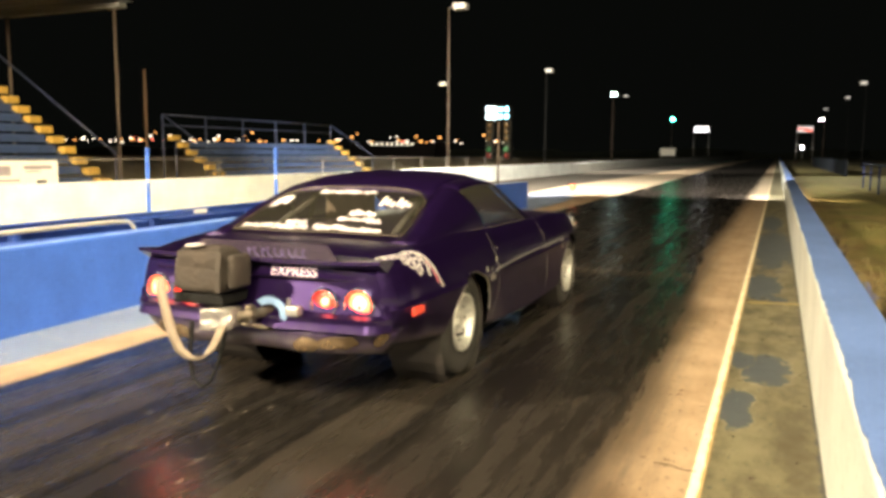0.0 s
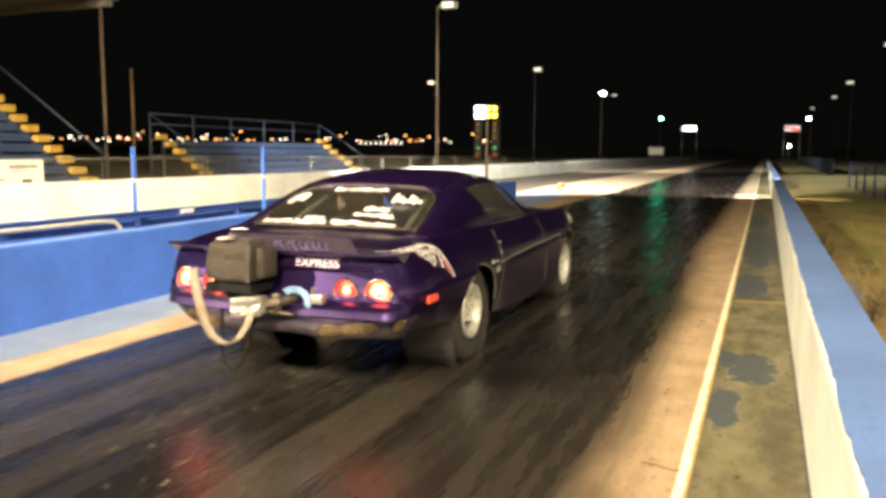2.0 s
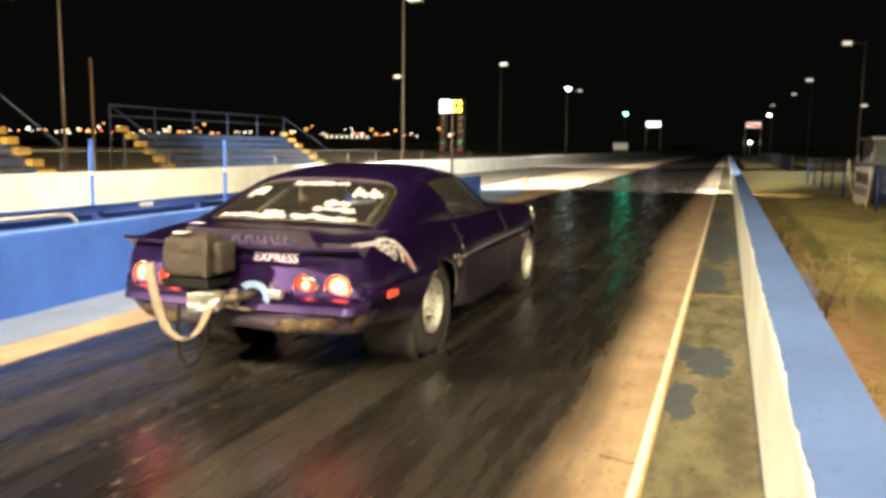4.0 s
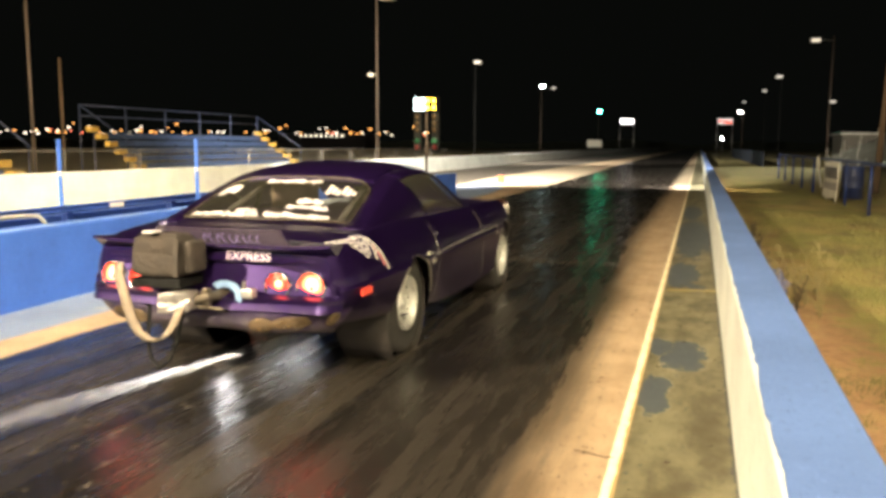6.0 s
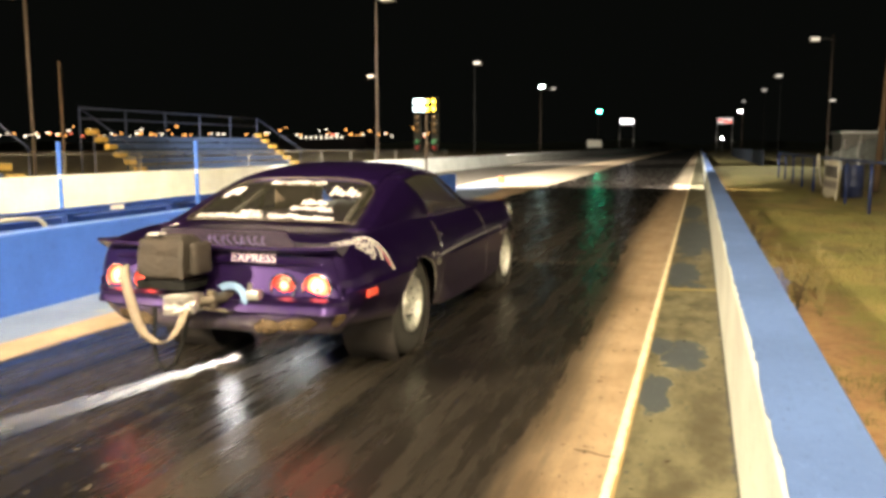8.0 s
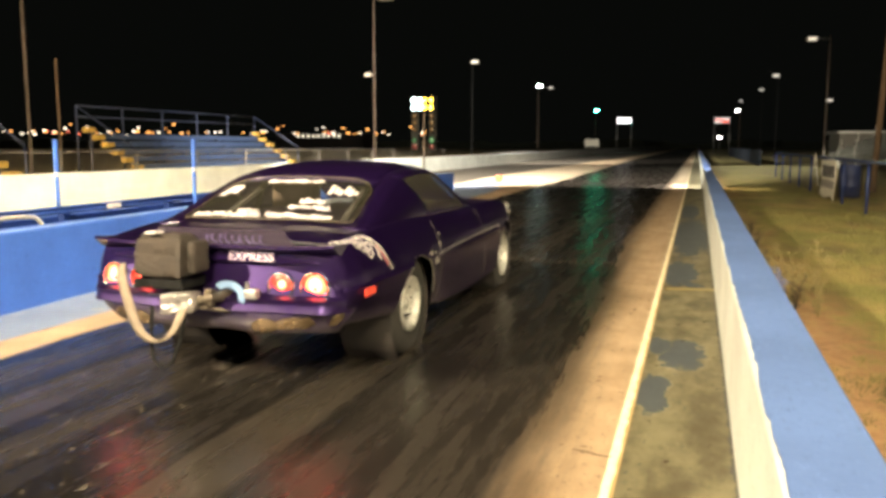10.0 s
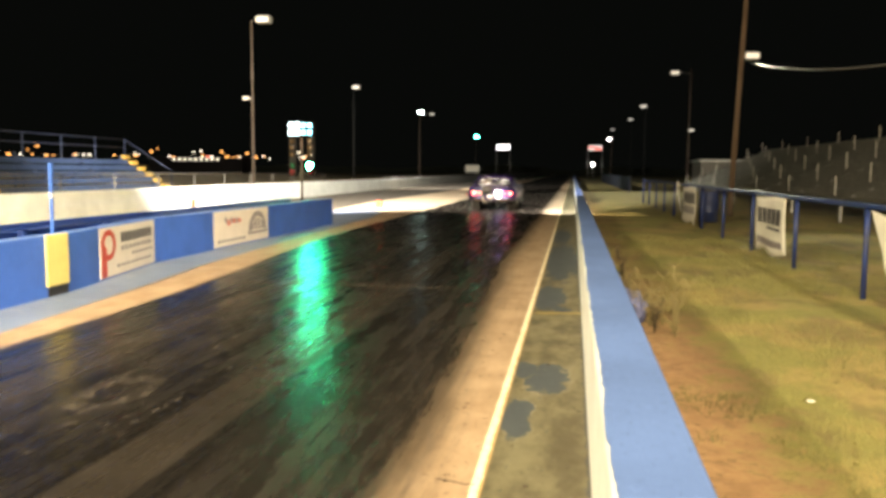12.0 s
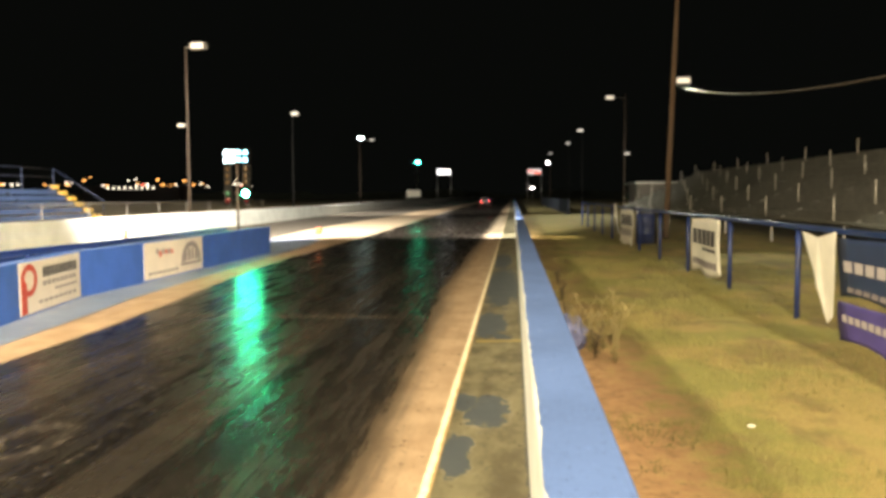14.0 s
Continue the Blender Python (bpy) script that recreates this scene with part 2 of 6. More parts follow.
def edge_line():
    """Cream line worn ragged, an older tan stripe showing along one side."""
    n = Nodes("worn_edge_line")
    x = n.axis(0)
    rag = n.math("MULTIPLY", n.math("SUBTRACT", n.noise(1.0, n.mapped((20, 7, 1)), 8, 0.72), 0.5), 0.05)
    xr = n.math("ADD", x, rag)
    chips = n.noise(1.0, n.mapped((60, 24, 1)), 7, 0.72)
    cream = n.mix(n.ramp(n.noise(5), 0.35, 0.65), (0.78, 0.68, 0.46), (0.88, 0.80, 0.60))
    col = n.mix(n.ramp(xr, -0.292, -0.286), cream, (0.44, 0.30, 0.125))
    col = n.mix(n.ramp(chips, 0.585, 0.63), col, (0.24, 0.16, 0.09))
    col = n.mix(n.ramp(xr, -0.325, -0.333), col, (0.34, 0.24, 0.145))
    n.bump(chips, 0.3, 0.006)
    return n.done(col, 0.6)


def worn_paint(name, paint, under, scale=5.0, wear=0.62, rough=0.55):
    """Brushed paint on concrete, chipped through to the layer below."""
    n = Nodes(name)
    a = n.noise(scale, None, 9, 0.7)
    b = n.noise(scale * 0.25, None, 4)
    drip = n.noise(1.0, n.mapped((4, 4, 0.6)), 5, 0.6)
    dark = tuple(c * 0.78 for c in paint)
    col = n.mix(n.ramp(b, 0.3, 0.7), dark, paint)
    col = n.mix(n.ramp(a, wear, wear + 0.08), col, under)
    col = n.mix(n.ramp(drip, 0.6, 0.8, 0, 0.35), col, tuple(c * 0.55 for c in paint))
    spot_ = n.noise(scale * 7, n.mapped((1.6, 0.5, 1.2)), 6, 0.75)
    col = n.mix(n.ramp(spot_, 0.56, 0.66, 0, 0.5), col, tuple(c * 0.45 for c in paint))
    col = n.mix(n.ramp(spot_, 0.42, 0.32, 0, 0.35), col, tuple(min(1, c * 1.35 + 0.03) for c in paint))
    n.bump(n.math("ADD", a, spot_), 0.3, 0.012)
    return n.done(col, rough)


def grass_ground():
    """Dry mown grass and orange dirt."""
    n = Nodes("dry_ground")
    x = n.axis(0)
    big = n.noise(0.55, None, 6, 0.6)
    mid = n.noise(5, None, 8, 0.7)
    fine = n.noise(70, None, 6, 0.7)
    grass = n.mix(n.ramp(fine, 0.3, 0.7), (0.10, 0.105, 0.020), (0.31, 0.275, 0.070))
    dry = n.mix(n.ramp(fine, 0.3, 0.7), (0.20, 0.15, 0.042), (0.38, 0.285, 0.095))
    dirt = n.mix(n.ramp(mid, 0.3, 0.7), (0.27, 0.135, 0.065), (0.50, 0.28, 0.14))
    clod = n.noise(14, None, 7, 0.7)
    dirt = n.mix(n.ramp(clod, 0.54, 0.62, 0, 0.75), dirt, (0.17, 0.095, 0.045))
    col = n.mix(n.ramp(n.math("ADD", big, n.math("MULTIPLY", mid, 0.3)), 0.60, 0.72), grass, dry)
    brown = n.noise(1.0, n.mapped((1.3, 0.7, 1), (4, 1, 0)), 6, 0.65)
    col = n.mix(n.ramp(brown, 0.50, 0.60, 0, 0.6), col, (0.13, 0.085, 0.032))
    near = n.ramp(n.math("ADD", x, n.math("MULTIPLY", n.math("SUBTRACT", mid, 0.5), 1.6)), 0.9, 1.5, 1.0, 0.0)
    near = n.math("MULTIPLY", near, n.ramp(n.axis(1), 7.0, 9.5, 0.85, 0.30))
    col = n.mix(near, col, dirt)
    n.bump(n.math("ADD", fine, mid), 0.6, 0.03)
    return n.done(col, 0.95)


TRACK = track_material()
WALKWAY = concrete_painted()
GROUND = grass_ground()
BLUE_TOP = worn_paint("blue_wall_paint", (0.118, 0.195, 0.45), (0.20, 0.27, 0.48), 5, 0.63)
BLUE = worn_paint("blue_barrier_paint", (0.045, 0.13, 0.52), (0.10, 0.20, 0.50), 6, 0.68)
WHITE = worn_paint("white_wall_paint", (0.80, 0.825, 0.78), (0.68, 0.66, 0.54), 4, 0.68)
YELLOW = edge_line()
YELLOW_DULL = worn_paint("dull_yellow_paint", (0.36, 0.28, 0.09), (0.22, 0.19, 0.10), 8, 0.58)
BLUE_EDGE = worn_paint("pale_blue_edge", (0.30, 0.42, 0.70), (0.45, 0.50, 0.62), 8, 0.6)
STEEL_BLUE = mat("blue_painted_steel", (0.022, 0.055, 0.24), 0.45, var=0.25, scale=9, bump=0.1)
GALV = mat("galvanised_steel", (0.42, 0.42, 0.40), 0.45, 0.85, 0.2, 12)
WOOD_POLE = mat("weathered_wood_pole", (0.10, 0.062, 0.036), 0.85, var=0.35, scale=5, bump=0.5, stretch=(6, 6, 0.4))
DARK = mat("black_plastic", (0.012, 0.012, 0.013), 0.5, var=0.2)


# ---- mesh helpers ----
def lerp(a, b, t):
    return a + (b - a) * t


def part(name, bm, material, parent=None, label="", smooth=False):
    me = bpy.data.meshes.new(name)
    bmesh.ops.recalc_face_normals(bm, faces=bm.faces[:])
    if smooth:
        for f in bm.faces:
            f.smooth = True
    bm.to_mesh(me)
    bm.free()
    me.materials.append(material)
    ob = new(name, me)
    if parent:
        ob.parent = parent
    if label:
        ob["label"] = label
    return ob


def thing(name, label, category, place=(0, 0, 0), group="", kind=""):
    ob = new(name)
    ob.location = place
    return tagged(ob, label, category, group, kind)


def add_box(bm, x0, x1, y0, y1, z0, z1, bevel=0.0):
    vs = [bm.verts.new((x, y, z)) for x in (x0, x1) for y in (y0, y1) for z in (z0, z1)]
    fs = [bm.faces.new([vs[i] for i in q]) for q in ((0, 1, 3, 2), (4, 6, 7, 5), (0, 4, 5, 1), (2, 3, 7, 6), (0, 2, 6, 4), (1, 5, 7, 3))]
    if bevel:
        es = list({e for f in fs for e in f.edges})
        bmesh.ops.bevel(bm, geom=es, offset=bevel, segments=2, affect="EDGES", profile=0.5)


def add_tube(bm, pts, r, seg=10, r_end=None):
    """A tube along points, with capped ends."""
    pts = [Vector(p) for p in pts]
    rings = []
    for i, p in enumerate(pts):
        d = (pts[min(i + 1, len(pts) - 1)] - pts[max(i - 1, 0)]).normalized()
        a = d.orthogonal().normalized() if i == 0 else (a - d * a.dot(d)).normalized()
        b = d.cross(a)
        rad = r if r_end is None else r + (r_end - r) * i / (len(pts) - 1)
        rings.append([bm.verts.new(p + (a * math.cos(k * math.tau / seg) + b * math.sin(k * math.tau / seg)) * rad) for k in range(seg)])
    for r0, r1 in zip(rings, rings[1:]):
        for k in range(seg):
            bm.faces.new((r0[k], r0[(k + 1) % seg], r1[(k + 1) % seg], r1[k]))
    bm.faces.new(rings[0][::-1])
    bm.faces.new(rings[-1])


def add_lathe(bm, profile, seg=32, axis="x", at=(0, 0, 0), cap=True):
    """Turn a profile of (along, radius) round an axis."""
    at = Vector(at)
    rings = []
    for a, r in profile:
        ring = []
        for k in range(seg):
            c, s = math.cos(k * math.tau / seg) * r, math.sin(k * math.tau / seg) * r
            v = {"x": (a, c, s), "y": (c, a, s), "z": (c, s, a)}[axis]
            ring.append(bm.verts.new(at + Vector(v)))
        rings.append(ring)
    for r0, r1 in zip(rings, rings[1:]):
        for k in range(seg):
            bm.faces.new((r0[k], r0[(k + 1) % seg], r1[(k + 1) % seg], r1[k]))
    if cap and profile[0][1] > 1e-4:
        bm.faces.new(rings[0][::-1])
    if cap and profile[-1][1] > 1e-4:
        bm.faces.new(rings[-1])
    bmesh.ops.remove_doubles(bm, verts=bm.verts[:], dist=1e-5)


def box_part(name, dims, material, parent=None, label="", bevel=0.0):
    bm = bmesh.new()
    add_box(bm, *dims, bevel)
    return part(name, bm, material, parent, label)


def tube_part(name, pts, r, material, parent=None, label="", seg=10, r_end=None):
    bm = bmesh.new()
    add_tube(bm, pts, r, seg, r_end)
    return part(name, bm, material, parent, label, True)


def strip(name, left, right, z, material, ys=None):
    """A flat ground strip between two polylines of (x, y)."""
    bm = bmesh.new()
    a = [bm.verts.new((x, y, z)) for x, y in left]
    b = [bm.verts.new((x, y, z)) for x, y in right]
    for i in range(len(a) - 1):
        bm.faces.new((a[i], b[i], b[i + 1], a[i + 1]))
    return part(name, bm, material)


def wall_run(name, line, thick, z0, z1, material, face_bevel=0.0, side=-1):
    """A wall along a polyline of (x, y) of its front face, thickened to one side."""
    bm = bmesh.new()
    rows = []
    for x, y in line:
        rows.append([bm.verts.new(p) for p in ((x, y, z0), (x, y, z1 - face_bevel), (x + side * face_bevel, y, z1), (x + side * (thick - face_bevel), y, z1), (x + side * thick, y, z1 - face_bevel), (x + side * thick, y, z0))])
    for r0, r1 in zip(rows, rows[1:]):
        for k in range(5):
            bm.faces.new((r0[k], r0[k + 1], r1[k + 1], r1[k]))
    bm.faces.new(rows[0])
    bm.faces.new(rows[-1][::-1])
    return part(name, bm, material)


def skin(ob, thick):
    m = ob.modifiers.new("thickness", "SOLIDIFY")
    m.thickness, m.offset = thick, -1
    return ob


def ribbon(bm, pts, width, side=(1, 0, 0), thick=0.004):
    """A flat strap along points."""
    side = Vector(side)
    rows = []
    pts = [Vector(p) for p in pts]
    for i, p in enumerate(pts):
        d = (pts[min(i + 1, len(pts) - 1)] - pts[max(i - 1, 0)]).normalized()
        nrm = d.cross(side).normalized()
        rows.append([bm.verts.new(p + side * sx * width / 2 + nrm * sz * thick) for sx, sz in ((-1, -1), (1, -1), (1, 1), (-1, 1))])
    for r0, r1 in zip(rows, rows[1:]):
        for k in range(4):
            bm.faces.new((r0[k], r0[(k + 1) % 4], r1[(k + 1) % 4], r1[k]))
    bm.faces.new(rows[0][::-1])
    bm.faces.new(rows[-1])


# ---- ground, track, walls ----
DECAL = mat("white_vinyl", (0.50, 0.46, 0.48), 0.5, var=0.12, scale=30)
strip("ground", [(-1500, -400), (-1500, 3000)], [(1500, -400), (1500, 3000)], -0.03, GROUND)
tagged(bpy.data.objects["ground"], "dry mown grass and orange dirt ground", "ground", kind="structure")
tagged(strip("track", [(-5.0, -20), (-5.0, 4), (-5.1, 9), (-5.6, 14), (-6.4, 20), (-6.6, 23), (-8.1, 26.8), (-8.7, 34), (-8.6, 60), (-8.2, 90), (-8.2, 900)],
             [(-0.33, -20), (-0.33, 4), (-0.33, 9), (-0.33, 14), (-0.33, 20), (-0.33, 23), (-0.33, 26.8), (-0.33, 34), (-0.33, 60), (-0.33, 90), (-0.33, 900)], 0.0, TRACK),
       "rubber-blackened drag strip lane between tan concrete edges", "road", kind="structure")
OTHER = mat("old_asphalt", (0.064, 0.052, 0.040), 0.8, var=0.35, scale=2.0, bump=0.3, bump_scale=80)
tagged(strip("road_far_lane", [(-13.4, -20), (-13.4, 19), (-13.6, 40), (-14.0, 60), (-15.8, 130), (-15.8, 900)], [(-5.0, -20), (-5.3, 19), (-8.0, 40), (-8.0, 60), (-8.0, 130), (-8.0, 900)], -0.006, OTHER),
       "brown worn asphalt of the second lane", "road", kind="structure")
APRON = worn_paint("blue_grey_apron_paint", (0.22, 0.28, 0.42), (0.34, 0.33, 0.32), 4, 0.58)
tagged(strip("pavement_apron", [(-5.55, -20), (-5.55, 6), (-5.75, 9), (-6.2, 11.4), (-6.2, 20.4), (-7.2, 23.6), (-8.1, 26.9), (-7.0, 28.2)], [(-4.70, -20), (-4.70, 6), (-5.0, 9), (-5.3, 11.4), (-5.75, 20.4), (-5.85, 23.6), (-6.2, 26.4), (-6.9, 28.1)], 0.006, APRON),
       "blue-grey painted concrete apron along the barrier", "pavement", kind="structure")
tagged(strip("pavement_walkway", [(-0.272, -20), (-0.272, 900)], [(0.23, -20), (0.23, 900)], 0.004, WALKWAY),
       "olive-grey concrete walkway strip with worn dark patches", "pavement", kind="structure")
tagged(strip("trim_yellow_line", [(-0.33, -20), (-0.33, 900)], [(-0.272, -20), (-0.272, 900)], 0.005, YELLOW),
       "worn cream-yellow painted edge line", "road marking", kind="structure")
tagged(strip("trim_cross_line", [(-0.25, 8.02), (-0.25, 8.16)], [(0.21, 8.10), (0.21, 8.24)], 0.0075, YELLOW_DULL),
       "dull yellow painted line across the walkway", "road marking", kind="structure")
w = wall_run("wall_right", [(0.21, -20), (0.21, 6), (0.215, 40), (0.215, 600)], 0.25, -0.03, 0.63, WHITE, 0.012, 1)
tagged(w, "low concrete barrier, white face and blue painted top", "wall", kind="structure")
bm = bmesh.new()
rows = []
for y in list(np.arange(-4, 16, 0.04)) + list(np.arange(16, 60, 0.5)) + [600]:
    x0 = 0.217 + 0.010 * noise.noise((y * 1.7, 0.3, 0)) + 0.010 * noise.noise((y * 8, 1.3, 0)) + 0.006 * noise.noise((y * 21, 2.3, 0))
    rows.append([bm.verts.new(p) for p in ((x0, y, 0.6312), (x0 + 0.003, y, 0.636), (0.458, y, 0.636), (0.465, y, 0.630), (0.465, y, 0.30))])
for r0, r1 in zip(rows, rows[1:]):
    for k in range(4):
        bm.faces.new((r0[k], r0[k + 1], r1[k + 1], r1[k]))
c = part("coping", bm, BLUE_TOP, w, "blue painted top with a ragged white edge")
w = wall_run("wall_left", [(-5.2, -20), (-5.34, 4), (-5.56, 8.4), (-5.62, 8.8), (-6.08, 11.3), (-6.08, 20.4)], 0.2, -0.03, 0.68, BLUE, 0.015, -1)
tagged(w, "blue painted low concrete barrier with faded paint", "wall", kind="structure")
e = wall_run("edge_strip", [(-5.212, -20), (-5.352, 4), (-5.572, 8.4), (-5.632, 8.8), (-6.092, 11.3), (-6.092, 20.4)], 0.03, 0.6815, 0.688, BLUE_EDGE, 0.002, -1)
e.parent = w
e["label"] = "pale worn top edge"
w = wall_run("wall_far", [(-13.1, -20), (-13.2, 19), (-13.45, 40), (-13.8, 60), (-14.5, 90), (-15.6, 130), (-15.6, 400)], 0.25, -0.03, 0.78, WHITE, 0.015, -1)
tagged(w, "long white concrete barrier beside the far lane", "wall", kind="structure")

# ---- barrier dressings ----
SIGN_WHITE = mat("sign_white", (0.70, 0.64, 0.56), 0.55, var=0.1, scale=3)
SIGN_RED = mat("sign_red", (0.50, 0.06, 0.04), 0.55, var=0.15)
SIGN_DARK = mat("sign_dark_ink", (0.07, 0.065, 0.075), 0.6, var=0.2)
SIGN_GREY = mat("sign_grey_ink", (0.26, 0.23, 0.24), 0.6, var=0.2)
YELLOW_PAD = mat("yellow_vinyl_pad", (0.60, 0.50, 0.17), 0.55, var=0.12, scale=4, bump=0.1)
ORANGE = mat("orange_plastic", (0.36, 0.05, 0.008), 0.5, var=0.15)
STEP_YELLOW = mat("yellow_step_paint", (0.38, 0.235, 0.045), 0.6, var=0.2)
STAND_BLUE = mat("dull_blue_rail_paint", (0.013, 0.019, 0.042), 0.55, var=0.3, scale=4)
BENCH_BLUE = mat("blue_bench_paint", (0.028, 0.047, 0.105), 0.55, var=0.3, scale=3)
BENCH_GREY = mat("grey_aluminium_bench", (0.17, 0.165, 0.145), 0.6, 0.3, 0.3, 3)
POST_GREY = mat("pale_rail_post", (0.50, 0.47, 0.42), 0.5, 0.3, 0.15)
POST_DULL = mat("dull_rail_post", (0.10, 0.09, 0.075), 0.6, 0.2, 0.2)
BANNER = mat("white_vinyl_banner", (0.72, 0.69, 0.60), 0.6, var=0.12, scale=3, bump=0.3, bump_scale=6)
BANNER_NAVY = mat("navy_banner", (0.025, 0.04, 0.10), 0.6, var=0.2, scale=3)
BANNER_PURPLE = mat("purple_banner", (0.09, 0.07, 0.28), 0.6, var=0.2, scale=3)


def on_line(x0, y0, x1, y1, z=0.0, out=0.004):
    """A frame whose x runs along a wall's face from one end to the other and whose -y looks out of it, towards the lane."""
    a = math.atan2(y1 - y0, x1 - x0)
    return Matrix.Translation((x0 + math.sin(a) * out, y0 - math.cos(a) * out, z)) @ Matrix.Rotation(a, 4, "Z")


def panel(bm, x0, x1, z0, z1, d0, d1):
    add_box(bm, x0, x1, -d1, -d0, z0, z1)


def wall_sign_ribbon():
    s = thing("wall_sign", "white sign with a red loop and dark bars of lettering", "sign")
    s.matrix_basis = on_line(-5.70, 9.24, -6.07, 11.24)
    bm = bmesh.new()
    panel(bm, 0.0, 2.03, 0.03, 0.665, 0.0, 0.006)
    part("board", bm, SIGN_WHITE, s)
    bm = bmesh.new()
    for k in range(28):
        a0, a1 = k * math.tau / 28, (k + 1) * math.tau / 28
        vs = [bm.verts.new((0.27 + math.cos(a) * r * 0.24, -0.009, 0.44 + math.sin(a) * r * 0.20)) for a, r in ((a0, 1), (a1, 1), (a1, 0.62), (a0, 0.62))]
        bm.faces.new(vs)
    bm.faces.new([bm.verts.new((x, -0.0095, z)) for x, z in ((0.03, 0.04), (0.20, 0.04), (0.20, 0.40), (0.03, 0.52))])
    part("emblem", bm, SIGN_RED, s, "red loop emblem")
    bm = bmesh.new()
    vs = [bm.verts.new((0.27 + math.sin(k * math.pi / 5) * (0.125 if k % 2 == 0 else 0.05), -0.011, 0.44 + math.cos(k * math.pi / 5) * (0.115 if k % 2 == 0 else 0.045))) for k in range(10)]
    bm.faces.new(vs)
    part("star", bm, SIGN_WHITE, s)
    for x0, x1, z0, z1, m in [(0.70 + k * 0.135, 0.815 + k * 0.135, 0.44, 0.57, SIGN_DARK) for k in range(9)] + [(0.70 + k * 0.15, 0.80 + k * 0.15, 0.33, 0.39, SIGN_GREY) for k in range(8)] + [(1.1 + k * 0.14, 1.2 + k * 0.14, 0.24, 0.28, SIGN_GREY) for k in range(6)] + [(0.55 + k * 0.17, 0.67 + k * 0.17, 0.12, 0.16, SIGN_GREY) for k in range(8)]:
        bm = bmesh.new()
        panel(bm, x0, x1, z0, z1, 0.006, 0.008)
        part("lettering", bm, m, s)


def wall_sign_arch():
    s = thing("wall_sign", "white sign with a grey arch emblem and small reddish shapes", "sign")
    s.matrix_basis = on_line(-6.08, 13.3, -6.08, 15.85)
    bm = bmesh.new()
    panel(bm, 0.0, 2.55, 0.03, 0.665, 0.0, 0.006)
    part("board", bm, SIGN_WHITE, s)
    bm = bmesh.new()
    for k in range(16):
        a0, a1 = k * math.pi / 16, (k + 1) * math.pi / 16
        bm.faces.new([bm.verts.new((1.98 + math.cos(a) * r * 0.46, -0.009, 0.22 + math.sin(a) * r * 0.38)) for a, r in ((a0, 1), (a1, 1), (a1, 0.72), (a0, 0.72))])
    for k in range(4):
        panel(bm, 1.66 + k * 0.17, 1.77 + k * 0.17, 0.24, 0.40 + 0.06 * (k in (1, 2)), 0.006, 0.009)
    panel(bm, 1.50, 2.46, 0.16, 0.21, 0.006, 0.009)
    part("emblem", bm, SIGN_GREY, s, "dark grey arch emblem")
    rnd = random.Random(2)
    for k in range(6):
        bm = bmesh.new()
        x = 0.45 + k * 0.12
        panel(bm, x, x + 0.10, 0.42 + rnd.uniform(-0.03, 0.03), 0.52 + rnd.uniform(-0.03, 0.03), 0.006, 0.008)
        part("lettering", bm, SIGN_RED if k % 2 else SIGN_GREY, s)
    for k in range(7):
        bm = bmesh.new()
        panel(bm, 0.15 + k * 0.18, 0.28 + k * 0.18, 0.10, 0.15, 0.006, 0.008)
        part("lettering", bm, SIGN_GREY, s)


wall_sign_ribbon()
wall_sign_arch()
pad = thing("barrier_pad", "yellow pad on the blue barrier, black plate for the gap below", "pad")
pad.matrix_basis = on_line(-5.535, 7.95, -5.56, 8.38)
bm = bmesh.new()
add_box(bm, 0, 0.42, -0.03, 0.0, 0.12, 0.69, 0.01)
part("pad_face", bm, YELLOW_PAD, pad)
# black plate stands in for the shaded gap below the pad
bm = bmesh.new()
add_box(bm, 0.04, 0.40, -0.02, 0.0, 0.01, 0.115)
part("gap_plate", bm, DARK, pad, "black plate in place of a dark opening")
splash = thing("paint_mark", "small white scribbled mark on the blue barrier", "paint mark")
splash.matrix_basis = on_line(-5.48, 6.83, -5.50, 7.25)
rnd = random.Random(8)
for k in range(6):
    x, z = 0.10 + rnd.uniform(0, 0.12), 0.36 + rnd.uniform(0, 0.14)
    bm = bmesh.new()
    panel(bm, x, x + rnd.uniform(0.02, 0.07), z, z + rnd.uniform(0.01, 0.035), 0.0, 0.002)
    part("brush_stroke", bm, SIGN_WHITE, splash)

# second guard rail behind the blue barrier
box_back = wall_run("wall_median", [(-7.08, -8), (-7.08, 19.6)], 0.10, -0.03, 0.58, STEEL_BLUE, 0.01, -1)
tagged(box_back, "low dark blue median wall behind the barrier", "wall", kind="structure")
rail = thing("guard_rail", "dark blue steel guard rail on short posts", "guard rail")
for z0, z1 in ((0.42, 0.52), (0.61, 0.70)):
    bm = bmesh.new()
    rows = []
    for y in np.linspace(-8, 19.6, 24):
        x = -6.95 + 0.02 * math.sin(y)
        rows.append([bm.verts.new((x + dx, y, lerp(z0, z1, t))) for dx, t in ((0, 0), (0.035, 0.2), (0.0, 0.5), (0.035, 0.8), (0, 1), (-0.01, 1), (-0.01, 0))])
    for r0, r1 in zip(rows, rows[1:]):
        for k in range(7):
            bm.faces.new((r0[k], r0[(k + 1) % 7], r1[(k + 1) % 7], r1[k]))
    part("beam", bm, STEEL_BLUE, rail)
for k in range(15):
    box_part("post", (-7.055, -6.97, -8 + k * 1.95, -7.9 + k * 1.95, -0.03, 0.69), STEEL_BLUE, rail, bevel=0.008)
box_part("reflector", (-6.915, -6.905, 8.25, 8.5, 0.62, 0.68), SIGN_WHITE, rail, "white reflector plate")
pipe = thing("pipe_rail", "bent white painted pipe hand rail", "rail")
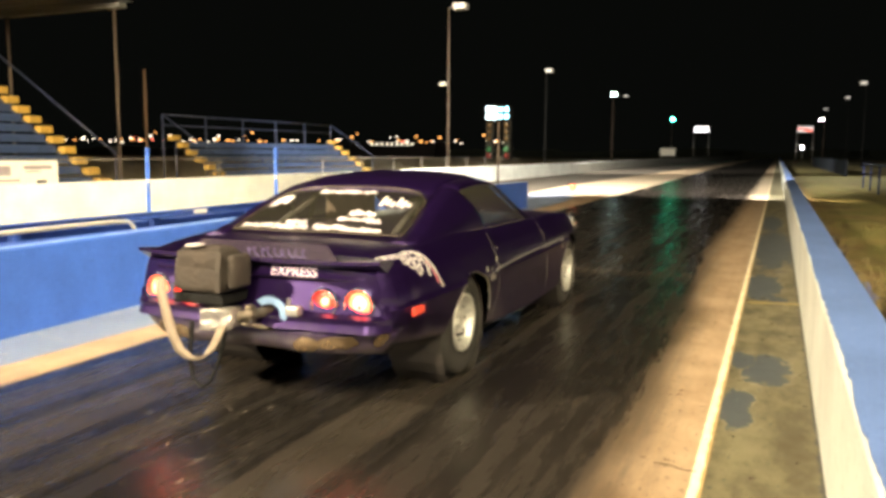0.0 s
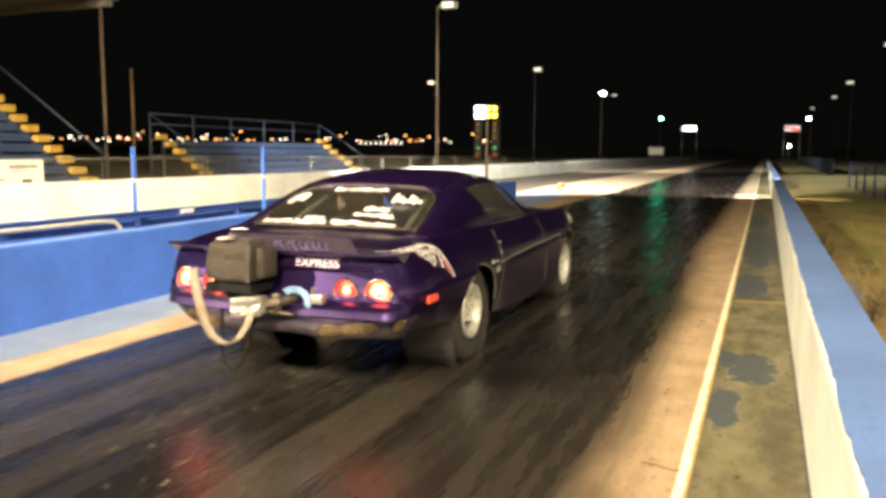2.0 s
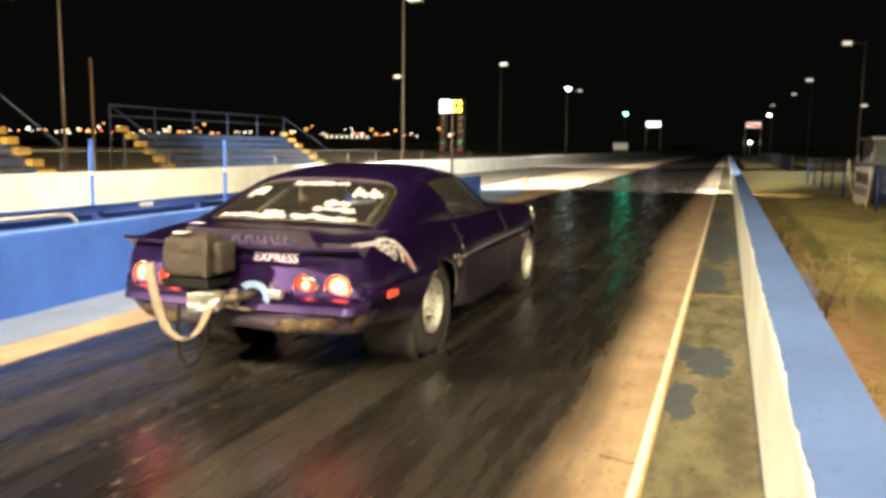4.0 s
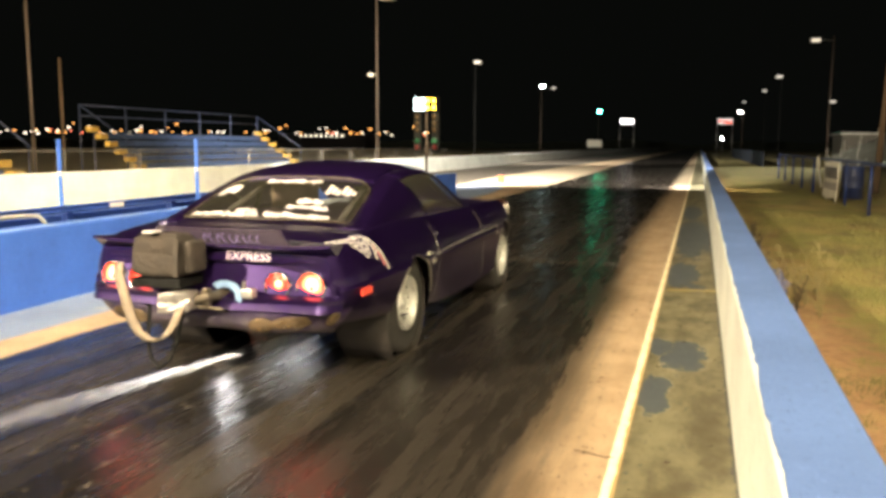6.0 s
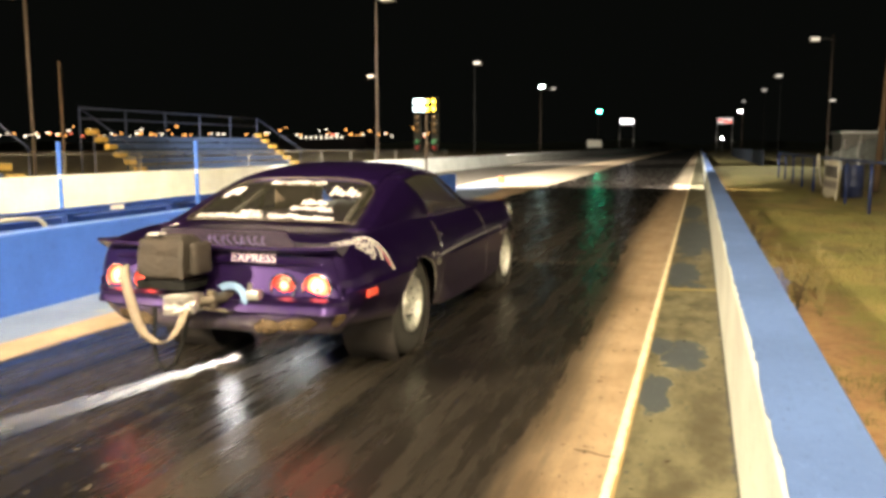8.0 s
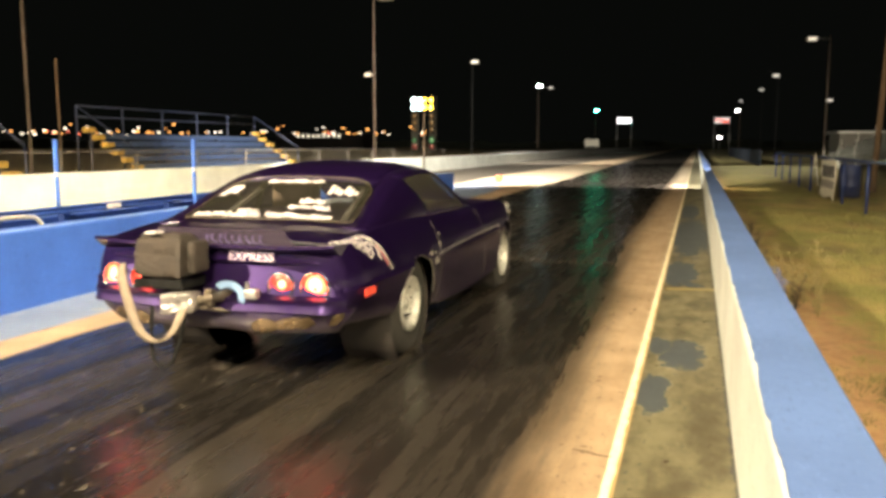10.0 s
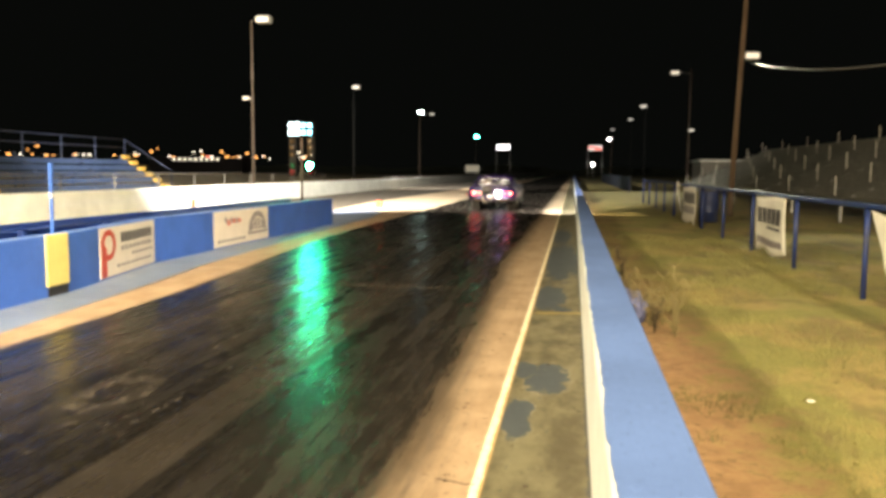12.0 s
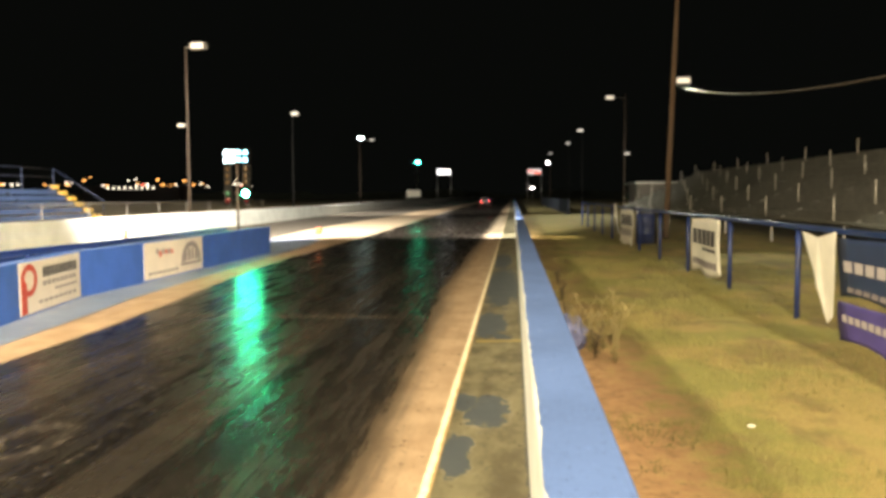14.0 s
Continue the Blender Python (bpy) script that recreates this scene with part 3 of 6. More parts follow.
tube_part("pipe", [(-6.15, -4.0, 0.0), (-6.15, -4.0, 0.60), (-6.15, -3.9, 0.66), (-6.15, 6.1, 0.715), (-6.15, 6.32, 0.70), (-6.15, 6.40, 0.64), (-6.15, 6.42, 0.0)], 0.022, POST_GREY, pipe)
for x, y, h in ((-7.15, 7.72, 1.455), (-6.30, 9.2, 1.475)):
    p = thing("marker_post", "bright blue square steel marker post", "post", (x, y, 0), "marker posts")
    box_part("upright", (-0.019, 0.019, -0.019, 0.019, -0.03, h), mat("bright_blue_paint", (0.033, 0.10, 0.38), 0.45, var=0.2), p, bevel=0.006)
    box_part("post_tape", (-0.021, 0.021, -0.021, 0.021, h - 0.42, h - 0.38), SIGN_WHITE, p, "white tape band")
cone = thing("cone_box", "small orange plastic marker block", "marker", (-7.21, 30.2, 0))
bm = bmesh.new()
add_box(bm, -0.12, 0.12, -0.10, 0.10, -0.006, 0.27, 0.03)
part("block", bm, ORANGE, cone)


stump = thing("marker_stump", "short brown wooden marker stump on the far lane", "marker", (-13.05, 26.7, 0))
bm = bmesh.new()
add_tube(bm, [(0, 0, -0.006), (0.01, 0, 0.18), (0.0, 0.01, 0.36)], 0.075, 10, 0.065)
part("stump", bm, mat("brown_stump_wood", (0.14, 0.075, 0.035), 0.85, var=0.4, scale=9, bump=0.4), stump)


# ---- start tree ----
def glow(name, colour, strength):
    return mat(name, tuple(0.5 * c for c in colour), 0.3, var=0, emit=colour, emit_strength=strength)


BULB_OFF = mat("unlit_amber_lens", (0.05, 0.03, 0.012), 0.25, var=0.1)
BULB_AMBER = glow("lit_amber_lens", (1.0, 0.50, 0.06), 260)
BULB_GREEN = glow("lit_green_lens", (0.02, 1.0, 0.36), 850)
BULB_BLUE = glow("lit_blue_white_lens", (0.30, 0.80, 1.0), 9)
BULB_YELLOW = glow("lit_yellow_lens", (1.0, 0.60, 0.045), 12)
TREE_GREEN = mat("unlit_green_lens", (0.01, 0.07, 0.03), 0.25, var=0.1)
TREE_RED = mat("unlit_red_lens", (0.09, 0.012, 0.012), 0.25, var=0.1)
STAGE_FACE = glow("lit_stage_panel", (0.72, 0.95, 1.0), 6)
bulbs = []
MATTE = mat("matte_black_paint", (0.010, 0.010, 0.010), 0.9, var=0.2, spec=0.1)
POLE_DARK = mat("rusty_dull_pole", (0.075, 0.055, 0.042), 0.7, 0.1, 0.3, 4)
TX, TY = -6.78, 20.0
tree = thing("start_tree", "drag-race start light tower with two columns of lamps", "start light", (TX, TY, 0))
tube_part("mast", [(0, 0.05, -0.03), (0, 0.05, 2.3)], 0.03, POLE_DARK, tree)
bm = bmesh.new()
add_box(bm, -0.33, 0.33, -0.05, 0.16, 2.27, 2.64, 0.015)
head = part("head_box", bm, MATTE, tree, "black stage light box")
for k, x in enumerate((-0.24, -0.08)):
    for z in (2.36, 2.54):
        bm = bmesh.new()
        add_lathe(bm, [(-0.052, 0.078), (-0.062, 0.06), (-0.064, 0.0)], 20, "y", (x, 0, z))
        part("stage_lamp", bm, STAGE_FACE, head, "lit pale stage lamp", True)


def turning_bulb(x, z, r, lit, dark, switches, start_lit=False):
    """A lamp whose drum turns its lit half to the front when it comes on."""
    bm = bmesh.new()
    add_lathe(bm, [(-0.035, r - 0.006), (-0.036, r + 0.002), (-0.075, r + 0.010), (-0.05, r + 0.014), (0.10, r + 0.014), (0.11, 0.0)], 20, "y", (x, 0, z), False)
    part("lamp_hood", bm, MATTE, tree, "", True)
    drum = new("lamp_drum")
    drum.parent = tree
    drum.matrix_basis = pose(x, -0.035, z, 0, 0, 0 if start_lit else 180)
    for name, m, sgn in (("lit_lens", lit, -1), ("dark_lens", dark, 1)):
        bm = bmesh.new()
        prof = [(sgn * 0.001, r), (sgn * 0.012, r * 0.92), (sgn * 0.024, r * 0.6), (sgn * 0.030, 0.0)]
        add_lathe(bm, prof, 20, "y")
        part(name, bm, m, drum, "", True)
    bulbs.append((drum, switches))


for sx in (-1, 1):
    x = sx * 0.235
    bm = bmesh.new()
    add_box(bm, x - 0.105, x + 0.105, 0.02, 0.12, 1.25, 2.27, 0.012)
    part("lamp_column", bm, MATTE, tree, "black column of lamps")
    for k, z in enumerate((2.14, 1.97, 1.80)):
        if sx == 1:
            turning_bulb(x, z, 0.068, BULB_AMBER, BULB_OFF, (10.18, 10.40))
        else:
            bm = bmesh.new()
            add_lathe(bm, [(-0.01, 0.068), (-0.035, 0.055), (-0.045, 0.0)], 20, "y", (x, 0, z))
            part("amber_lens", bm, BULB_OFF, tree, "", True)
    if sx == 1:
        turning_bulb(x, 1.52, 0.078, BULB_GREEN, TREE_GREEN, (10.42,))
    for z, m in ((1.52, TREE_GREEN), (1.36, TREE_RED)):
        if sx == 1 and m is TREE_GREEN:
            continue
        bm = bmesh.new()
        add_lathe(bm, [(-0.01, 0.068), (-0.035, 0.055), (-0.045, 0.0)], 20, "y", (x, 0, z))
        part("coloured_lens", bm, m, tree, "", True)
for x in (0.08, 0.24):
    for z in (2.36, 2.54):
        turning_bulb(x, z, 0.068, BULB_BLUE, BULB_YELLOW, (1.05, 10.45), True)

# ---- light poles ----
LAMP_WHITE = glow("lit_white_lamp", (1.0, 0.95, 0.86), 30)
LAMP_DIM = glow("dim_lamp_face", (1.0, 0.93, 0.84), 0.45)
LAMP_GREEN = glow("green_white_lamp", (0.05, 1.0, 0.48), 150)
LAMP_GREY = mat("lamp_housing", (0.22, 0.20, 0.17), 0.5, 0.2, 0.15)


def light_pole(x, y, h, heads, label, r=0.11, pole_mat=None, lean=0.0):
    """A pole with lamp heads: (side, height, size, face material)."""
    p = thing("light_pole", label, "light pole", (x, y, 0), "light poles")
    tube_part("pole", [(0, 0, -0.03), (lean * 0.5, 0, h * 0.5), (lean, 0, h)], r, pole_mat or POLE_DARK, p, "", 10, r * 0.55)
    for dx, z, s, m in heads:
        lx = lean * z / h
        tube_part("arm", [(lx, 0, z - 0.05), (lx + dx * 0.6, 0, z + 0.05), (lx + dx, -0.05, z)], 0.035, GALV, p)
        bm = bmesh.new()
        add_box(bm, lx + dx - s * 0.5, lx + dx + s * 0.5, -s * 0.35, s * 0.35, z - s * 0.22, z + s * 0.25, s * 0.08)
        hd = part("lamp_head", bm, LAMP_GREY, p)
        bm = bmesh.new()
        add_box(bm, lx + dx - s * 0.4, lx + dx + s * 0.4, -s * 0.36, -s * 0.34, z - s * 0.18, z + s * 0.18, s * 0.02)
        part("lamp_face", bm, m, hd, "pale lamp glass")
    return p


LAMP_MID = glow("pale_lamp_face", (1.0, 0.88, 0.70), 0.7)
light_pole(-18.3, 45, 9.9, [(0.75, 9.9, 0.85, LAMP_MID), (-0.35, 5.5, 0.42, LAMP_MID)], "tall slim metal pole with flood lights", 0.085, POLE_DARK)
light_pole(-22.1, 80.7, 9.6, [(0.3, 9.75, 0.8, LAMP_DIM)], "tall thin light pole in the dark", 0.07, MATTE)
light_pole(-22.9, 121, 10.0, [(0.2, 10.15, 1.0, glow("cool_lamp_glass", (0.75, 1.0, 0.88), 25)), (1.9, 9.85, 0.7, LAMP_DIM)], "distant light pole with a bright lamp", 0.09)
light_pole(-24.2, 204, 9.5, [(0.2, 9.9, 1.1, LAMP_GREEN)], "distant pole with a greenish lamp", 0.09)
light_pole(9.5, 70, 9.95, [(-1.3, 9.6, 0.8, LAMP_MID), (0.2, 4.9, 0.5, LAMP_DIM)], "tall light pole with a bent arm", 0.07)
light_pole(9.3, 110, 9.9, [(-0.3, 10.0, 0.9, LAMP_DIM)], "thin distant light pole in the dark", 0.08, MATTE)
light_pole(9.6, 140, 10.2, [(-0.2, 10.2, 0.8, LAMP_DIM)], "thin distant light pole in the dark", 0.08, MATTE)
light_pole(8.0, 176, 8.3, [(-0.5, 8.36, 0.85, LAMP_WHITE)], "distant pole with a bright white lamp", 0.12)
light_pole(9.6, 205, 11.5, [(-0.2, 11.8, 0.9, LAMP_DIM)], "thin distant light pole in the dark", 0.08, MATTE)
wood = light_pole(5.25, 28, 9.5, [(0.30, 5.2, 0.50, LAMP_MID)], "leaning wooden pole with a small flood light", 0.10, WOOD_POLE, 0.34)
cable = thing("overhead_cable", "sagging black overhead cable", "cable")
tube_part("wire", [(lerp(5.7, 6.1, t), lerp(28, 9, t), lerp(5.0, 3.15, t) - 4 * t * (1 - t) * 0.43) for t in np.linspace(0, 1, 24)], 0.018, POLE_DARK, cable, "", 6)
thin = thing("light_pole", "thin dark bare pole behind the stands", "pole", (-25.2, 27.5, 0), "light poles")
tube_part("pole", [(0, 0, -0.03), (0, 0, 4.9)], 0.055, WOOD_POLE, thin)

# ---- score boards ----
BOARD_WHITE = glow("lit_score_board", (1.0, 0.97, 0.95), 3.2)
BOARD_PALE = glow("pale_lit_board", (1.0, 0.90, 0.86), 0.75)
BOARD_RED = glow("lit_red_board", (1.0, 0.10, 0.06), 1.1)
for x, y, zc, m, label in ((-15.1, 178, 6.65, BOARD_WHITE, "lit white score board on posts"), (4.7, 178, 6.55, BOARD_PALE, "lit red and white board on posts")):
    b = thing("score_board", label, "score board", (x, y, 0))
    bm = bmesh.new()
    add_box(bm, -1.54, 1.54, 0, 0.25, zc - 0.66, zc + 0.66, 0.03)
    part("case", bm, DARK, b)
    bm = bmesh.new()
    add_box(bm, -1.42, 1.42, -0.02, 0.0, zc - 0.53, zc + 0.53)
    part("face", bm, m, b, "glowing display")
    if x > 0:
        for x0, x1, z0, z1 in ((-1.35, -0.5, -0.1, 0.32), (-0.4, 0.55, -0.28, 0.18), (0.2, 1.35, -0.46, 0.0)):
            bm = bmesh.new()
            add_box(bm, x0, x1, -0.05, -0.03, zc + z0, zc + z1)
            part("red_shape", bm, BOARD_RED, b, "red shape")
    for dx in (-1.5, 1.5):
        tube_part("post", [(dx, 0.12, -0.03), (dx, 0.12, zc - 0.8)], 0.09, GALV, b)
spot = thing("ground_lamp", "low bright white lamp under the board", "lamp", (4.24, 176, 0))
tube_part("stand", [(0, 0, -0.03), (0, 0, 2.6)], 0.06, GALV, spot)
bm = bmesh.new()
add_box(bm, -0.24, 0.24, -0.12, 0.12, 2.8, 3.2, 0.06)
part("lamp_face", bm, LAMP_WHITE, spot)
small = thing("distance_sign", "pale distance sign on two posts", "sign", (-18.4, 150, 0))
box_part("board", (-1.3, 1.3, 0, 0.08, 1.2, 2.5), BANNER, small)
for dx in (-1.0, 1.0):
    tube_part("post", [(dx, 0.12, -0.03), (dx, 0.12, 2.4)], 0.06, GALV, small)


# ---- grand stands across the track ----
def blue_stand(x, y0, y1, tiers, z0, dz, dx, label, rail_h):
    s = thing("grand_stand", label, "grandstand", (0, 0, 0), "grand stands")
    for k in range(tiers):
        xx, zz = x - k * dx, z0 + k * dz
        box_part("bench", (xx - 0.28, xx, y0, y1, zz, zz + 0.05), BENCH_BLUE, s)
        box_part("foot_board", (xx - dx, xx - 0.28, y0, y1, zz - dz * 0.45, zz - dz * 0.45 + 0.04), BENCH_BLUE, s)
        box_part("riser", (xx - 0.04, xx - 0.01, y0, y1, zz - dz * 0.6, zz - 0.003), BENCH_BLUE, s)
    top_x, top_z = x - tiers * dx, z0 + tiers * dz
    for yy in np.linspace(y0 - 0.6, y1 + 0.6, 6):
        tube_part("back_post", [(top_x - 0.1, yy, 0), (top_x - 0.1, yy, top_z + rail_h)], 0.035, STAND_BLUE, s)
    for dz_ in (rail_h, rail_h * 0.5):
        tube_part("back_rail", [(top_x - 0.1, y0 - 0.6, top_z + dz_), (top_x - 0.1, y1 + 0.6, top_z + dz_)], 0.03, STAND_BLUE, s)
    for yy in (y0 - 0.6, y1 + 0.6):
        tube_part("end_rail", [(top_x - 0.1, yy, top_z + rail_h), (x + 0.3, yy, z0 + rail_h * 0.8)], 0.03, STAND_BLUE, s)
        tube_part("end_post", [(x + 0.3, yy, 0), (x + 0.3, yy, z0 + rail_h * 0.8)], 0.03, STAND_BLUE, s)
    for yy in (y0 - 0.45, y1 + 0.05):
        for k in range(tiers + 1):
            xx, zz = x + 0.2 - k * dx, z0 + (k - 0.6) * dz
            bm = bmesh.new()
            add_box(bm, xx - 0.2, xx + 0.06, yy, yy + 0.42, zz - 0.02, zz + dz * 0.62, 0.01)
            part("step", bm, STEP_YELLOW, s, "yellow painted step")
    for yy in np.linspace(y0, y1, 4):
        bm = bmesh.new()
        add_tube(bm, [(x - 0.1, yy, 0), (x - 0.1, yy, z0)], 0.04, 6)
        add_tube(bm, [(x - 0.1, yy, z0 - 0.1), (top_x, yy, top_z - 0.1)], 0.05, 6)
        add_tube(bm, [(top_x, yy, 0), (top_x, yy, top_z)], 0.04, 6)
        part("support_frame", bm, STAND_BLUE, s)
    return s


blue_stand(-20.0, 25.7, 37.3, 5, 0.65, 0.28, 0.42, "blue grandstand with yellow end steps and a back rail", 0.80)
blue_stand(-18.1, 3.0, 17.5, 10, 0.65, 0.30, 0.44, "tall blue grandstand with yellow steps", 0.9)
gantry = thing("roof_frame", "steel roof frame on tall posts over the stand", "roof frame")
for x, y in ((-21.4, 22.0), (-26.5, 22.0), (-21.4, 10.0), (-26.5, 10.0)):
    tube_part("post", [(x, y, -0.03), (x, y, 6.3)], 0.05, POLE_DARK, gantry)
box_part("beam", (-27.0, -21.0, 21.85, 22.15, 6.3, 6.5), GALV, gantry)
box_part("beam", (-27.0, -21.0, 9.85, 10.15, 6.3, 6.5), GALV, gantry)
bm = bmesh.new()
for k in range(40):
    add_box(bm, -27.2, -20.9, 9.6 + k * 0.32, 9.6 + k * 0.32 + 0.25, 6.52 + 0.02 * (k % 2), 6.55 + 0.02 * (k % 2))
part("roof_sheet", bm, GALV, gantry)
bb = thing("bill_board", "white billboard with faint grey shapes behind the barrier", "billboard", (-14.2, 0, 0))
bm = bmesh.new()
add_box(bm, -0.03, 0.03, 8.2, 12.75, 0.66, 1.22, 0.006)
part("board", bm, BANNER, bb)
for y0, y1, z0, z1, m in ((11.3, 11.6, 0.92, 1.12, SIGN_GREY), (11.9, 12.6, 1.04, 1.12, SIGN_GREY), (11.15, 11.8, 0.80, 0.85, SIGN_GREY), (11.95, 12.3, 0.98, 1.01, SIGN_GREY), (12.2, 12.45, 0.70, 0.82, SIGN_DARK)):
    box_part("lettering", (0.031, 0.034, y0, y1, z0, z1), m, bb)
for y in (8.6, 10.4, 12.3):
    tube_part("post", [(-0.06, y, -0.03), (-0.06, y, 1.2)], 0.03, GALV, bb)


# ---- fences ----
def chain_fence(name, label, x, y0, y1, step, h, post_m, pr, group, wires=4):
    f = thing(name, label, "fence", (x, 0, 0), group)
    n = int(round((y1 - y0) / step))
    for k in range(n + 1):
        y = y0 + k * step
        tube_part("post", [(0, y, -0.04), (0, y, h)], pr, post_m, f, "", 8)
    tube_part("top_rail", [(0, y0, h), (0, y1, h)], pr * 0.85, post_m, f, "", 8)
    bm = bmesh.new()
    cell = 0.075
    m = int((y1 - y0) / cell)
    for k in range(-int(h / cell), m):
        for sgn in (1, -1):
            ya = y0 + k * cell
            za, zb = 0.03, h - 0.02
            yb = ya + sgn * (zb - za)
            if min(ya, yb) < y0 or max(ya, yb) > y1:
                continue
            a, b = Vector((0.01 * sgn, ya, za)), Vector((0.01 * sgn, yb, zb))
            w = 0.0032
            vs = [bm.verts.new(p) for p in (a + Vector((0, -w, 0)), a + Vector((0, w, 0)), b + Vector((0, w, 0)), b + Vector((0, -w, 0)))]
            bm.faces.new(vs)
    tagged(part("wire_mesh", bm, POST_DULL, f, "thin wire mesh"), kind="stuff")
    return f


FENCE_BLUE = mat("blue_fence_paint", (0.013, 0.027, 0.11), 0.5, var=0.3, scale=5)
fr = chain_fence("chain_fence", "low chain-link fence with blue posts and top rail", 3.45, 1.03, 39.77, 2.98, 1.05, FENCE_BLUE, 0.034, "fences")
box_part("top_board", (-0.04, 0.04, 1.03, 39.77, 1.03, 1.085), FENCE_BLUE, fr, "blue top board", 0.008)
chain_fence("chain_fence", "grey chain-link fence behind the white barrier", -15.6, 2.0, 50.0, 3.0, 1.22, POST_DULL, 0.025, "fences")
far_fence = thing("boundary_fence", "dark blue far fence line in the dark", "fence", (4.3, 62, 0))
box_part("panel", (0, 0.06, 0, 60, -0.03, 1.1), mat("dark_fence_panel", (0.010, 0.016, 0.035), 0.7, var=0.3), far_fence)


def hung_banner(label, y0, y1, z0, z1, bars, material=BANNER, fold=True, seed=1):
    """A cloth banner tied to the fence rail, wavy and with a ragged lower edge."""
    b = thing("banner", label, "banner", (3.38, 0, 0), "fence banners")
    rnd = random.Random(seed)
    bm = bmesh.new()
    n, m = 14, 10
    grid = []
    for i in range(n + 1):
        row = []
        for j in range(m + 1):
            u, v = i / n, j / m
            y, z = lerp(y0, y1, u), lerp(z0 + 0.04 * math.sin(u * 9 + seed), z1 + 0.02 * math.sin(u * 5), v)
            row.append(bm.verts.new((0.03 * math.sin(u * 7 + v * 3 + seed) * (1 - v) , y, z)))
        grid.append(row)
    for i in range(n):
        for j in range(m):
            bm.faces.new((grid[i][j], grid[i + 1][j], grid[i + 1][j + 1], grid[i][j + 1]))
    skin(part("cloth", bm, material, b, "", True), 0.004)
    for u0, u1, v0, v1, mm in bars:
        bm = bmesh.new()
        k = 4
        rows = []
        for i in range(k + 1):
            u = lerp(u0, u1, i / k)
            rows.append([bm.verts.new((0.03 * math.sin(u * 7 + v * 3 + seed) * (1 - v) - 0.012, lerp(y0, y1, u), lerp(z0, z1, v))) for v in (v0, v1)])
        for a, c in zip(rows, rows[1:]):
            bm.faces.new((a[0], c[0], c[1], a[1]))
        part("lettering", bm, mm, b)
    return b


def word(u0, u1, v0, v1, n, m):
    w = (u1 - u0) / n
    return [(u0 + k * w, u0 + (k + 0.78) * w, v0, v1, m) for k in range(n)]


# u runs away from the camera's side, so banners read from their far end
hung_banner("white banner with dark bars of lettering", 13.3, 15.4, 0.10, 1.02, word(0.12, 0.9, 0.52, 0.80, 5, SIGN_DARK) + word(0.1, 0.7, 0.42, 0.47, 1, SIGN_DARK) + word(0.08, 0.92, 0.12, 0.24, 9, SIGN_GREY), seed=2)
hung_banner("white banner with dark lettering, one end folded", 22.6, 25.2, 0.02, 1.02, word(0.1, 0.9, 0.55, 0.85, 5, SIGN_DARK) + word(0.1, 0.9, 0.25, 0.45, 6, SIGN_GREY), seed=5)
fold = thing("banner", "loose white banner end blown over the rail", "banner", (3.37, 25.3, 0), "fence banners")
bm = bmesh.new()
ribbon(bm, [(0.0, 0.1, 0.25), (-0.05, 0.3, 0.6), (-0.03, 0.5, 0.95), (-0.06, 0.7, 1.18), (-0.10, 0.45, 1.05), (-0.12, 0.2, 0.75)], 0.45, (0.2, 0.95, 0))
part("cloth", bm, BANNER, fold, "", True)
hung_banner("navy and purple banner with pale lettering", 5.2, 8.62, 0.42, 1.02, word(0.55, 0.97, 0.42, 0.60, 6, DECAL) + word(0.55, 0.95, 0.10, 0.18, 7, SIGN_GREY), BANNER_NAVY, seed=7)
hung_banner("purple lower banner with pale lettering", 5.2, 8.60, -0.02, 0.39, word(0.50, 0.97, 0.48, 0.66, 11, DECAL), BANNER_PURPLE, seed=7)
flap = thing("banner", "torn white banner corner hanging over the rail", "banner", (3.34, 8.6, 0), "fence banners")
bm = bmesh.new()
vs = [bm.verts.new(p) for p in ((0, 0.0, 1.06), (-0.02, 0.42, 0.98), (-0.03, 0.85, 1.03), (-0.04, 0.45, 0.62), (-0.05, 0.35, 0.50), (-0.02, 0.42, 0.46), (-0.02, 0.10, 0.12), (-0.01, 0.0, 0.20))]
bm.faces.new(vs)
skin(part("cloth", bm, BANNER, flap), 0.006)
can = thing("waste_bin", "dark blue steel drum by the fence", "bin", (4.1, 25.0, -0.03))
bm = bmesh.new()
add_lathe(bm, [(0, 0.28), (0.3, 0.285), (0.31, 0.295), (0.33, 0.285), (0.6, 0.285), (0.62, 0.295), (0.64, 0.285), (0.88, 0.28), (0.90, 0.29), (0.90, 0.25), (0.86, 0.25)], 24, "z")
part("drum", bm, FENCE_BLUE, can, "", True)

